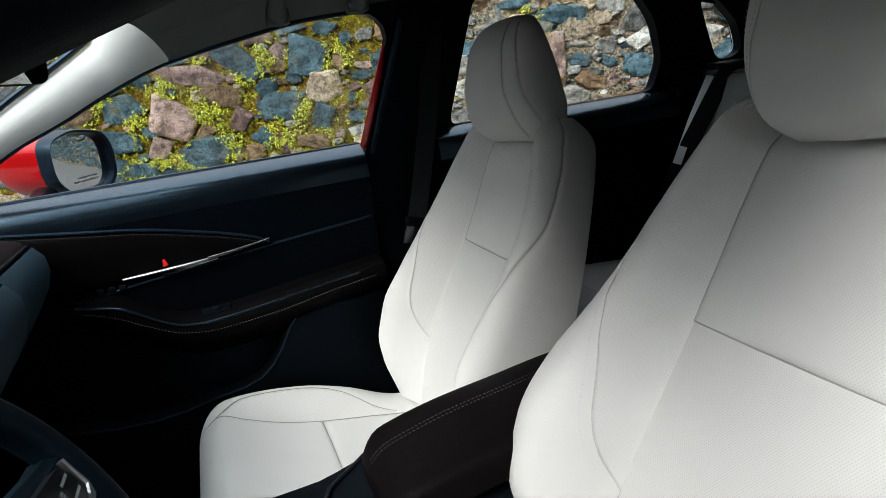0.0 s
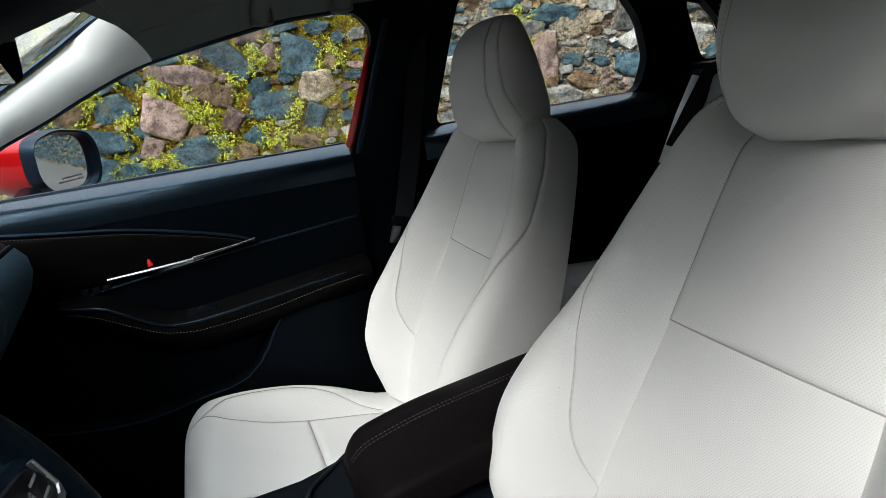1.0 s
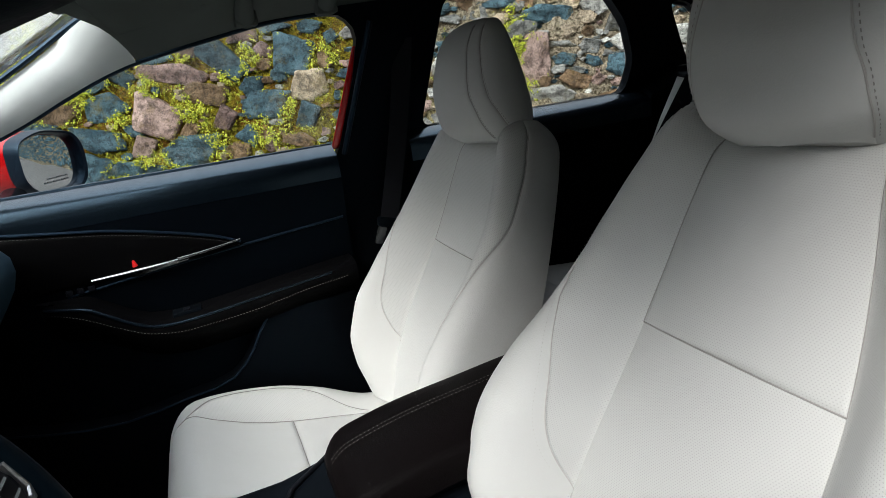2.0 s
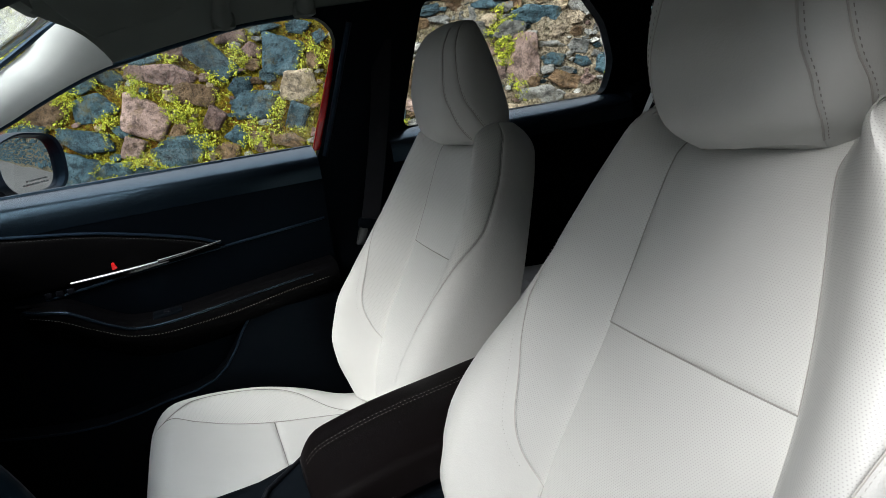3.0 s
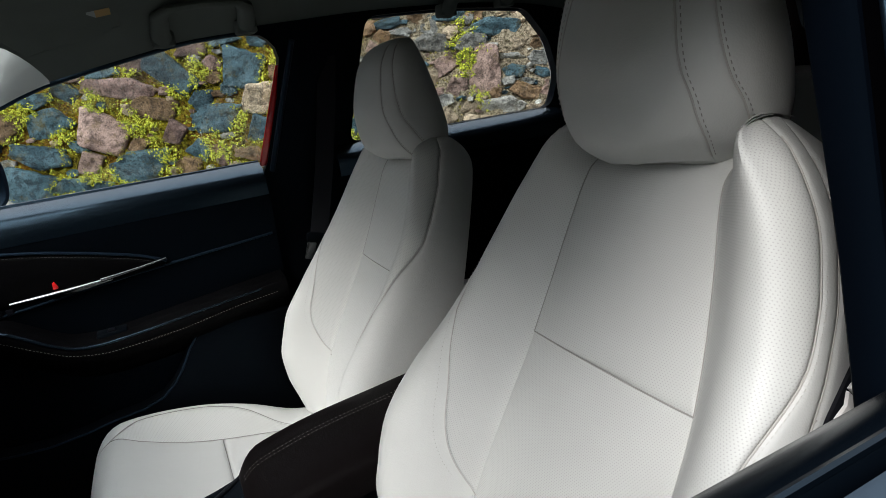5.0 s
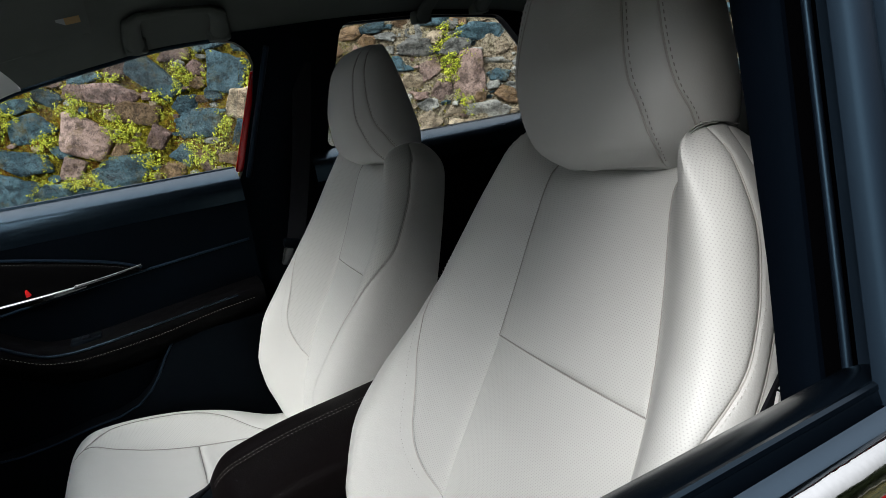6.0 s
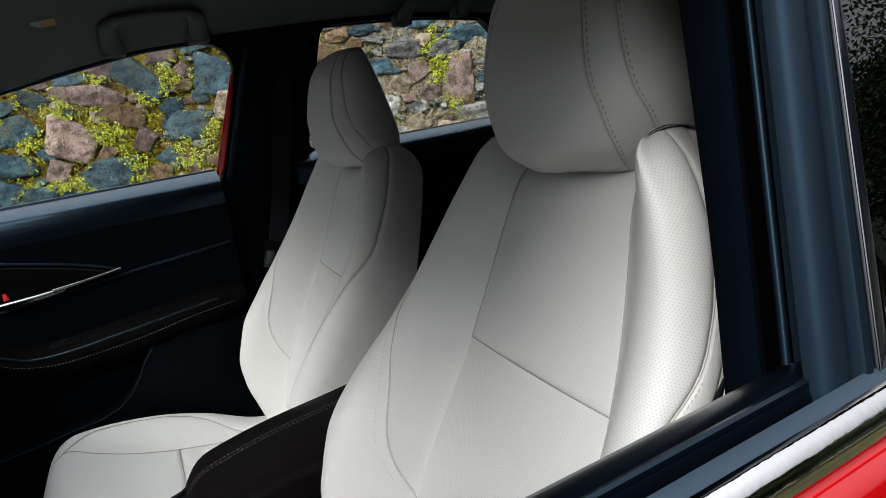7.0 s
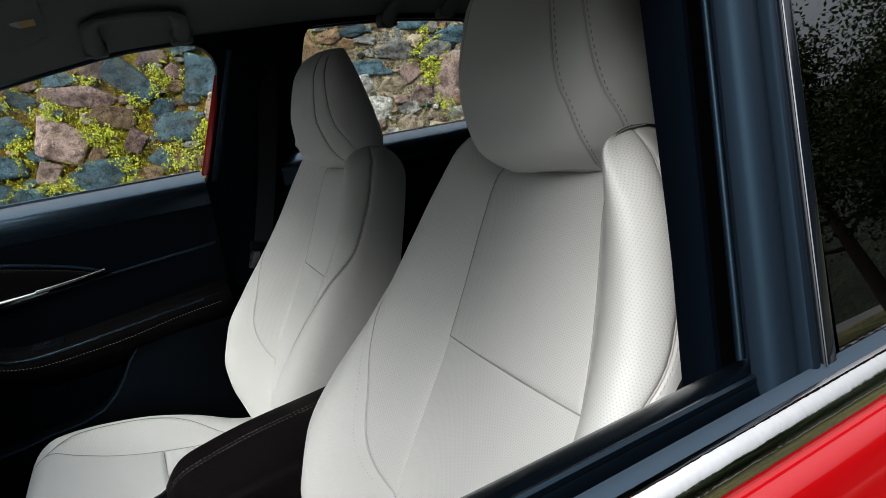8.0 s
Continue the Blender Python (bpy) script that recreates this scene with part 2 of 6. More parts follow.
link(WOODS, mixed(WOODS, ramp(WOODS, noise_tex(WOODS, p, 1.2, 6, .7), .35, .65), (0.005, 0.008, 0.003), (0.025, 0.035, 0.010)), bsdf(WOODS).inputs["Base Color"])
bump(WOODS, noise_tex(WOODS, p, 1.6, 6, .7), 1.0, 1.5)

ASPHALT = material("pale_worn_road", (0.16, 0.155, 0.145), 0.9)
p = coords(ASPHALT)
tone = ramp(ASPHALT, noise_tex(ASPHALT, p, 0.35, 6, 0.65), 0.3, 0.7)
speck = noise_tex(ASPHALT, p, 90, 3, 0.7)
col = mixed(ASPHALT, tone, (0.050, 0.048, 0.045), (0.085, 0.082, 0.076))
col = mixed(ASPHALT, ramp(ASPHALT, speck, 0.5, 0.7), col, (0.15, 0.145, 0.135))
link(ASPHALT, col, bsdf(ASPHALT).inputs["Base Color"])
bump(ASPHALT, speck, 0.6, 0.01)


# ---- mesh helpers ----
def thing(name, label, category, at=(0, 0, 0), group="", kind=""):
    ob = new(name)
    ob.empty_display_size = 0.1
    ob.matrix_basis = Matrix.Translation(at)
    return tagged(ob, label, category, group, kind)


def mesh_of(bm, name, mat, sharp=38):
    bmesh.ops.recalc_face_normals(bm, faces=bm.faces[:])
    me = bpy.data.meshes.new(name)
    bm.to_mesh(me)
    bm.free()
    me.materials.append(mat)
    me.polygons.foreach_set("use_smooth", [True] * len(me.polygons))
    me.set_sharp_from_angle(angle=radians(sharp))
    return me


def part(name, bm, mat, parent, label="", sharp=38):
    ob = new(name, mesh_of(bm, name, mat, sharp))
    ob.parent = parent
    if parent.parent is None and parent.type == 'EMPTY':
        ob.matrix_parent_inverse = parent.matrix_basis.inverted()
    return tagged(ob, label)


def solid(name, bm, mat, label, category, group="", kind="", sharp=38):
    return tagged(new(name, mesh_of(bm, name, mat, sharp)), label, category, group, kind)


def cur(*tab):
    """A smooth curve through the pairs (a, value)."""
    xs, ys = np.array([t[0] for t in tab], float), np.array([t[1] for t in tab], float)
    d = np.diff(ys) / np.diff(xs)
    m = np.zeros(len(xs))
    m[0], m[-1] = d[0], d[-1]
    for i in range(1, len(xs) - 1):
        m[i] = 0 if d[i - 1] * d[i] <= 0 else 2 * d[i - 1] * d[i] / (d[i - 1] + d[i])

    def at(x):
        x = min(max(x, xs[0]), xs[-1])
        i = min(int(np.searchsorted(xs, x, side="right")) - 1, len(xs) - 2)
        h = xs[i + 1] - xs[i]
        t = (x - xs[i]) / h
        return float(ys[i] * (1 + 2 * t) * (1 - t) ** 2 + m[i] * h * t * (1 - t) ** 2 + ys[i + 1] * t * t * (3 - 2 * t) + m[i + 1] * h * t * t * (t - 1))
    return at


def grid(bm, rows, wrap=False, uvs=None):
    """Faces between the rows of points. wrap closes each row."""
    verts = [[bm.verts.new(p) for p in row] for row in rows]
    layer = bm.loops.layers.uv.verify() if uvs else None
    n = len(rows[0])
    for i in range(len(rows) - 1):
        for j in range(n if wrap else n - 1):
            k = (j + 1) % n
            q = [(i, j), (i, k), (i + 1, k), (i + 1, j)]
            f = bm.faces.new([verts[a][b] for a, b in q])
            if uvs:
                for l, (a, b) in zip(f.loops, q):
                    l[layer].uv = uvs[a][b]
    return verts


def capped(bm, rows):
    v = grid(bm, rows, wrap=True)
    bm.faces.new(v[0])
    bm.faces.new(v[-1])
    return bm


def box(bm, lo, hi, bevel=0.0, seg=2):
    made = bmesh.ops.create_cube(bm, size=1.0)["verts"]
    for v in made:
        v.co = Vector([lo[i] + (v.co[i] + 0.5) * (hi[i] - lo[i]) for i in range(3)])
    if bevel:
        edges = list({e for v in made for e in v.link_edges})
        bmesh.ops.bevel(bm, geom=edges, offset=bevel, segments=seg, affect='EDGES', profile=0.5)
    return bm


def tube(bm, pts, r, n=10, flat=1.0):
    """A round bar along the points; r a number or one for each point."""
    pts = [Vector(p) for p in pts]
    rows = []
    for i, p in enumerate(pts):
        d = (pts[min(i + 1, len(pts) - 1)] - pts[max(i - 1, 0)]).normalized()
        a = d.cross(Vector((0, 0, 1)))
        a = a.normalized() if a.length > 1e-4 else Vector((1, 0, 0))
        b = a.cross(d)
        rr = r if isinstance(r, (int, float)) else r[i]
        rows.append([p + a * math.cos(k) * rr + b * math.sin(k) * rr * flat for k in (2 * math.pi * j / n for j in range(n))])
    return capped(bm, rows)


def prism(bm, poly, place, depth, bevel=0.0):
    """A flat polygon of (a, b), thickened: place(a, b, d) with d from 0 to depth."""
    front = [bm.verts.new(place(a, b, 0)) for a, b in poly]
    back = [bm.verts.new(place(a, b, depth)) for a, b in poly]
    n = len(poly)
    faces = [bm.faces.new(front), bm.faces.new(back[::-1])]
    for i in range(n):
        faces.append(bm.faces.new([front[i], back[i], back[(i + 1) % n], front[(i + 1) % n]]))
    if bevel:
        edges = [e for f in faces[:1] for e in f.edges]
        bmesh.ops.bevel(bm, geom=edges, offset=bevel, segments=2, affect='EDGES', profile=0.5)
    return bm


def stitches(bm, pts, normals, length=0.0045, gap=0.0035, width=0.0011):
    """Short raised threads along a line of points."""
    pts = [Vector(p) for p in pts]
    along = [0.0]
    for a, b in zip(pts, pts[1:]):
        along.append(along[-1] + (b - a).length)

    def spot(s):
        i = min(max(int(np.searchsorted(along, s)) - 1, 0), len(pts) - 2)
        return pts[i].lerp(pts[i + 1], (s - along[i]) / max(1e-9, along[i + 1] - along[i])), Vector(normals[min(i, len(normals) - 1)]).normalized()
    t = gap
    while t + length < along[-1]:
        (s, nrm), (e, _) = spot(t), spot(t + length)
        d = (e - s).normalized()
        side, up, m = d.cross(nrm).normalized() * width / 2, nrm * width * .7, (s + e) / 2
        v = [bm.verts.new(q) for q in (s - side, s + side, e + side, e - side, m - side * 0.6 + up, m + side * 0.6 + up)]
        for f in ((0, 1, 5, 4), (3, 2, 5, 4), (0, 4, 3), (1, 5, 2)):
            bm.faces.new([v[k] for k in f])
        t += length + gap
    return bm


def easing(n):
    return [0.5 - 0.5 * math.cos(math.pi * i / n) for i in range(n + 1)]


def panel(bm, surface, rows, cols, sink=0.006, soft=0.0042, edges="abcd", core=None):
    """An upholstered panel: surface(s, t) gives (point, u, v) for s, t in 0..1; its edges dive into the seam,
    towards core(point) where that is given."""
    S, T = easing(rows), easing(cols)
    raw = [[surface(s, t) for t in T] for s in S]
    pts = [[Vector(q[0]) for q in row] for row in raw]
    uvs = [[q[1:] for q in row] for row in raw]
    R, C = rows, cols
    out = []
    for i in range(R + 1):
        line = []
        for j in range(C + 1):
            p = pts[i][j]
            da = pts[min(i + 1, R)][j] - pts[max(i - 1, 0)][j]
            db = pts[i][min(j + 1, C)] - pts[i][max(j - 1, 0)]
            nrm = da.cross(db)
            nrm = nrm.normalized() if nrm.length > 1e-12 else Vector((0, 0, 0))
            if core is not None:
                nrm = (p - core(p)).normalized()
            dist = []
            if "a" in edges:
                dist.append((p - pts[0][j]).length)
            if "b" in edges:
                dist.append((p - pts[R][j]).length)
            if "c" in edges:
                dist.append((p - pts[i][0]).length)
            if "d" in edges:
                dist.append((p - pts[i][C]).length)
            k = math.exp(-(min(dist) / soft) ** 1.3) if dist else 0
            line.append(p - nrm * sink * k)
        out.append(line)
    grid(bm, out, uvs=uvs)
    return bm


# ---- front seats ----
LEAN = radians(19.9)
ALONG = Vector((math.sin(LEAN), 0, math.cos(LEAN)))
FRONT = Vector((-math.cos(LEAN), 0, math.sin(LEAN)))


class Pad:
    """A bolstered cushion seen across: a flat insert, a crest at each side, a rounded flank."""

    def __init__(self, insert, floor_, crest, reach, outer, rear, drop, end, fade, middle, dip):
        self.wi, self.fi, self.b, self.wc, self.wo = insert, floor_, crest, reach, outer
        self.rear, self.drop, self.end, self.fade, self.middle, self.dip = rear, drop, end, fade, middle, dip

    def at(self, v, h, more=0.0):
        """v runs 0 centre, 1 crest, 2 flank, 3 rear edge, 4 rear centre; returns across, height."""
        side, v = (-1 if v < 0 else 1), abs(v)
        fi, b, wc, wo = self.fi(h), self.b(h), self.wc(h), self.wo(h)
        wi = self.wi(h) + more * wc
        if v <= 1:
            y = v * wc
            if y <= wi:
                f = fi + 0.007 * math.cos(math.pi / 2 * y / wi)
            else:
                t = (y - wi) / (wc - wi)
                f = fi + (b - fi) * (0.68 * math.sin(math.pi / 2 * t) + 0.32 * t * t * (3 - 2 * t))
        elif v <= 2:
            a = (v - 1) * math.pi / 2
            y, f = wc + (wo - wc) * math.sin(a), b - self.drop * (1 - math.cos(a))
        elif v <= 3:
            t = v - 2
            y, f = wo - 0.012 * t * t, (b - self.drop) * (1 - t) + self.rear * t
        else:
            t = v - 3
            y, f = (wo - 0.012) * (1 - t), self.rear - 0.02 * math.sin(math.pi / 2 * t)
        r = (h + self.dip * math.exp(-(y / 0.088) ** 4) - self.end + self.fade) / self.fade
        if r > 0:
            f = self.middle + (f - self.middle) * math.sqrt(max(0.0, 1 - min(1, r) ** 2))
        return side * y, f


BACK = Pad(cur((-.44, .15), (-.3, .15), (-.15, .141), (0, .131), (.12, .116), (.24, .096), (.3, .09)),
           cur((-.44, .012), (-.3, .028), (-.2, .023), (-.1, .009), (0, -.005), (.1, -.009), (.19, -.009), (.222, -.012), (.245, -.026), (.3, -.060)),
           cur((-.44, .040), (-.40, .068), (-.34, .108), (-.27, .132), (-.2, .133), (-.1, .108), (0, .074), (.1, .048), (.2, .034), (.26, .025), (.3, .01)),
           cur((-.44, .212), (-.2, .230), (0, .220), (.15, .197), (.24, .172), (.3, .15)),
           cur((-.44, .245), (-.2, .268), (0, .254), (.15, .230), (.22, .216), (.26, .205), (.29, .182), (.3, .17)),
           -0.080, 0.055, 0.295, 0.05, -0.038, 0.03)
BACK_SEAM = cur((-.27, .60), (-.255, .645), (-.243, .69), (-.22, .745), (-.2, .785), (-.15, .865), (-.07, .97), (0, 1.08), (.1, 1.38), (.16, 1.38), (.22, 1.34), (.25, 1.24), (.268, 1.10), (.28, .92), (.288, .74), (.3, .60))
# crest seam between the bolster's edge and the side panel
BACK_EDGE = cur((-.43, 1.70), (-.15, 1.76), (0, 1.85), (.08, 1.95), (.15, 2.02), (.22, 2.08), (.3, 2.05))
SEAT = cur((.03, .38), (.15, .39), (.3, .425), (.41, .452), (.5, .480), (.56, .505), (.62, .528), (.69, .53))
CUSHION = Pad(cur((.03, .15), (.2, .145), (.41, .14), (.55, .15), (.62, .165), (.69, .17)),
              SEAT,
              cur((.03, .385), (.2, .412), (.33, .474), (.43, .508), (.54, .526), (.62, .530), (.69, .52)),
              cur((.03, .21), (.3, .212), (.55, .21), (.62, .20), (.69, .19)),
              cur((.03, .25), (.3, .26), (.55, .262), (.62, .25), (.65, .24), (.69, .225)),
              0.33, 0.045, 0.676, 0.085, 0.40, 0.0)
CUSHION_SEAM = cur((.20, .70), (.26, .78), (.34, .96), (.43, 1.08), (.54, 1.05), (.58, .96), (.61, .86), (.64, .80))


# where the bolster seam begins
START = -.262
SWELL = cur((-.44, 1), (-.15, 1), (.06, 0), (.3, 0))
TAPER = cur((.02, 0), (.10, .006), (.16, .021), (.22, .040), (.26, .050), (.3, .055))
# the outer shoulder swells forward beside the headrest
SHOULDER = cur((.08, 0), (.14, .008), (.20, .023), (.25, .037), (.3, .044))
ROUND_OFF = cur((.14, 0), (.2, .006), (.24, .018), (.27, .036), (.3, .056))

# piping that arches over the outer shoulder
NEAR_SEAM = cur((.1, 1.74), (.15, 1.80), (.2, 1.85), (.258, 1.85), (.272, 1.78), (.281, 1.66), (.288, 1.45), (.295, 1.1))


def seam_at(h, side):
    """Where the bolster seam runs, a little towards the driver's door."""
    if side < 0 and h > .1:
        return NEAR_SEAM(h)
    if side < 0 and h > -.05:
        return BACK_SEAM(h) + .05 + .33 * min(1, (h + .05) / .16)
    return BACK_SEAM(h) - (.09 if side > 0 else .05) * side * (lambda k: k * k * (3 - 2 * k))(min(1, max(0, (h + .26) / .2)))


def head_section(h, a):
    """Headrest: across and forward at height h, at the angle a."""
    front = HEAD_FRONT(h)
    back = HEAD_BACK(h)
    w = HEAD_WIDTH(h)
    c, s = math.cos(a), math.sin(a)
    e = 0.62
    y = w * math.copysign(abs(c) ** e, c)
    f = (front + back) / 2 + (front - back) / 2 * math.copysign(abs(s) ** e, s)
    if s > 0:
        f -= 0.010 * (abs(y) / w) ** 2
    return y, f


HEAD_FRONT = cur((.232, .012), (.237, .034), (.248, .054), (.29, .076), (.33, .089), (.40, .093), (.44, .083), (.465, .062), (.478, .040))
HEAD_BACK = cur((.232, -.075), (.26, -.090), (.31, -.084), (.36, -.055), (.41, -.020), (.45, .008), (.47, .022), (.478, .030))
HEAD_WIDTH = cur((.232, .074), (.246, .098), (.26, .110), (.30, .126), (.35, .130), (.40, .124), (.44, .108), (.465, .084), (.478, .05))


def front_seat(at, inboard, wide=(0.0, 0.0), nod=0.0, outer_seam=True, shoulder=1.0):
    """White leather seat; at: where the middle of the back's cross seam stands."""
    o = Vector(at)
    base = Vector((o.x - 0.3, o.y, 0.262))
    seat = thing("front_seat", "white leather car seat with perforated bolsters and tall headrest", "car seat", base, "front seats")

    def on_back(v, h):
        y, f = BACK.at(v, h, .045 if v * inboard > 0 else 0)
        grow = wide[0] * SWELL(h) - TAPER(h) if v > 0 else ROUND_OFF(h) * shoulder - wide[1] * SWELL(h)
        y += grow * min(1, max(0, (abs(v) - .8) / .6)) * min(1, max(0, (4 - abs(v)) / .5))
        if v < 0:
            k = min(1, max(0, (-v - .48) / .58)) * min(1, max(0, (2.7 + v) / 1.0))
            f += shoulder * SHOULDER(h) * k * k * (3 - 2 * k) * math.sqrt(max(0.0, 1 - max(0, (h - .245) / .05) ** 2))
        return o + Vector((0, y, 0)) + ALONG * h + FRONT * f

    def on_seat(v, l):
        y, f = CUSHION.at(v, l)
        return Vector((o.x - l, o.y + y, o.z - 0.80 + f))

    spine = lambda p: Vector((0, o.y, 0)) + (o + ALONG * (p - o).dot(ALONG) - FRONT * .05) * 1 - Vector((0, o.y, 0))
    under_seat = lambda p: Vector((p.x, o.y + (p.y - o.y) * .35, o.z - .80 + .30))
    top = 0.29499
    vi = lambda h, side=0: BACK.wi(h) / BACK.wc(h) + (.045 if side == inboard else 0)
    vs = lambda t, h: -vi(h, -1) + t * (vi(h, -1) + vi(h, 1))
    bm = bmesh.new()
    panel(bm, lambda s, t: (on_back(vs(t, s * top), s * top), (2 * t - 1) * .12, s * top), 26, 26, edges="acd", sink=.004, soft=.003, core=spine)
    part("upper_insert", bm, PERFORATED, seat)
    bm = bmesh.new()
    panel(bm, lambda s, t: (on_back(vs(t, -.43 * (1 - s)), -.43 * (1 - s)), (2 * t - 1) * .14, -.43 * (1 - s)), 30, 30, edges="bcd", sink=.003, soft=.006, core=spine)
    part("lower_insert", bm, PERFORATED, seat, "white leather lower backrest insert")
    for side in (-1, 1):
        def inner(s, t):
            h = START + s * (top - START)
            v0 = vi(h, side)
            v = v0 + t * (max(seam_at(h, side), v0 + .01) - v0)
            arc, last = 0.0, on_back(side * v0, h)
            for k in range(1, 9):
                here = on_back(side * (v0 + (v - v0) * k / 8), h)
                arc, last = arc + (here - last).length, here
            return on_back(side * v, h), arc, h

        def outer(s, t):
            h = -.43 + s * (top + .43)
            v0 = max(vi(h, side), seam_at(h, side)) if h > START else vi(h, side)
            return on_back(side * (v0 + t * (BACK_EDGE(h) - v0)), h), t * .1, h

        def flank(s, t):
            h = -.43 + s * (top + .43)
            return on_back(side * (BACK_EDGE(h) + t * (3 - BACK_EDGE(h))), h), t * .1, h
        bm = bmesh.new()
        panel(bm, inner, 60, 24, sink=.004, soft=.003, edges="acd", core=spine)
        part("backrest_bolster", bm, PERFORATED, seat)
        bm = bmesh.new()
        panel(bm, outer, 70, 18, edges="cd" if outer_seam or side > 0 else "c", sink=.004, soft=.003, core=spine)
        part("bolster_edge", bm, LEATHER, seat)
        bm = bmesh.new()
        panel(bm, flank, 70, 14, edges="c" if outer_seam or side > 0 else "", sink=.004, soft=.003, core=spine)
        part("side_panel", bm, LEATHER, seat)
        bm = bmesh.new()
        under = [[on_back(side * (.5 + .6 * j / 12), -.30 + i * .13 / 16) for j in range(13)] for i in range(17)]
        grid(bm, [[p - FRONT * .0045 + Vector((0, side * .003, 0)) for p in row] for row in under])
        part("bolster_lining", bm, LEATHER, seat)
        bm = bmesh.new()
        grid(bm, [[on_back(side * (.45 + 1.2 * j / 16), .25 + i * .041 / 12) - FRONT * .0045 - Vector((0, side * .006 * max(0, .45 + 1.2 * j / 16 - 1.0), 0)) for j in range(17)] for i in range(13)])
        part("shoulder_lining", bm, LEATHER, seat)
        bm = bmesh.new()
        hs = [-.225 + i * (.17 + .225) / 120 for i in range(121)]
        line = [on_back(side * (seam_at(h, side) + .03), h) for h in hs]
        across = [(on_back(side * (seam_at(h, side) + .04), h) - on_back(side * (seam_at(h, side) + .02), h)) for h in hs]
        nrm = [(q - p).cross(a) * side for p, q, a in zip(line, line[1:], across)]
        nrm = [k if k.dot(FRONT) > 0 or abs(k.y) > 0 and k.y * side > 0 else -k for k in nrm]
        stitches(bm, [p + n.normalized() * .0004 for p, n in zip(line, nrm)], nrm, 0.0028, 0.0028, 0.00055)
        part("stitching", bm, SEATTHREAD, seat, "pale grey thread")
    bm = bmesh.new()
    grid(bm, [[on_back(3 + t * 2 if t <= .5 else -(3 + (1 - t) * 2), -.43 + s * (top + .43)) for t in (i / 16 for i in range(17))] for s in (i / 14 for i in range(15))])
    part("back_panel", bm, BACK_SHELL, seat, "grey moulded seat back panel")

    # cords where the covers meet, greyer than the leather to darken the grooves
    def cord(pts, core, mat=CORD):
        bm = bmesh.new()
        tube(bm, [p - (p - core(p)).normalized() * .0026 for p in pts], .0009, 6)
        part("seam_cord", bm, mat, seat)
    cord([on_back(vs(t, 0), 0) for t in (i / 30 for i in range(31))], spine)
    for side in (-1, 1):
        cord([on_back(side * vi(h, side), h) for h in (i * .24 / 40 for i in range(41))], spine)
        cord([on_back(side * max(vi(h, side), seam_at(h, side)), h) for h in (START + i * (.268 - START) / 60 for i in range(61))], spine, PALE_CORD)
        if side < 0 and not outer_seam:
            continue
        cord([on_back(side * BACK_EDGE(h), h) for h in (-.40 + i * .655 / 60 for i in range(61))], spine, PALE_CORD)
        cord([on_back(side * (BACK_EDGE(.05 + .05 * t) + t * (2.95 - BACK_EDGE(.05 + .05 * t))), .05 + .05 * t) for t in (i / 20 for i in range(21))], lambda p: p - Vector((0, side * .05, 0)), PALE_CORD)
        bm = bmesh.new()
        hs = [-.38 + i * .42 / 100 for i in range(101)]
        line = [on_back(side * (BACK_EDGE(h) - .05), h) for h in hs]
        nrm = [(p - spine(p)).normalized() for p in line]
        stitches(bm, [p + k * .0006 for p, k in zip(line, nrm)], nrm[:-1], .0040, .0030, .0009)
        part("crest_stitching", bm, SEATTHREAD, seat, "grey crest thread")

    # headrest
    def on_head(a, h):
        y, f = head_section(h, a)
        h += .017 * max(0.0, -y / .09) * max(0.0, 1 - (h - .232) / .08)
        return o + Vector((0, y, 0)) + ALONG * h + FRONT * (f + nod)
    lo, hi = .232, .478
    bm = bmesh.new()
    T0 = cur((.232, 12), (.242, 24), (.258, 37), (.28, 46), (.31, 54), (.35, 61), (.42, 67), (.478, 70))
    T1 = cur((.232, -14), (.288, 12), (.33, 30), (.362, 38), (.42, 45), (.478, 50))
    A0, A1 = (lambda s: radians(T0(lo + s * (hi - lo)))), (lambda s: radians(T1(lo + s * (hi - lo))))
    panel(bm, lambda s, t: (on_head(A0(s) + t * (math.pi - 2 * A0(s)), lo + s * (hi - lo)), t * .2, s * .25), 30, 30, edges="cd", sink=.0020, soft=.0022, core=spine)
    rest = part("headrest", bm, LEATHER, seat, "white leather headrest with stitched edges")
    for side in (-1, 1):
        def cheek(s, t):
            a = A0(s) + t * (A1(s) - A0(s))
            return on_head(a if side > 0 else math.pi - a, lo + s * (hi - lo)), t * .05, s * .25
        bm = bmesh.new()
        panel(bm, cheek, 30, 14, edges="cd", sink=.0020, soft=.0022, core=spine)
        part("headrest_side", bm, LEATHER, rest)
        for turn_, off in ((A0, .05), (A1, .045)):
            bm = bmesh.new()
            hs = [lo + .004 + i * (hi - lo - .03) / 60 for i in range(61)]
            line = [on_head(turn_((h - lo) / (hi - lo)) - off if side > 0 else math.pi - turn_((h - lo) / (hi - lo)) + off, h) for h in hs]
            mid = [o + ALONG * h for h in hs]
            nrm = [(p - m) for p, m in zip(line, mid)]
            stitches(bm, [p + n.normalized() * .0006 for p, n in zip(line, nrm)], nrm[:-1], 0.0034, 0.0032, 0.0010)
            part("stitching", bm, CORD, rest, "grey thread")
            bm = bmesh.new()
            line = [on_head(turn_((h - lo) / (hi - lo)) if side > 0 else math.pi - turn_((h - lo) / (hi - lo)), h) for h in hs]
            tube(bm, [p - (p - m).normalized() * .0012 for p, m in zip(line, mid)], .0011, 6)
            part("seam_cord", bm, PALE_CORD, rest)
    bm = bmesh.new()
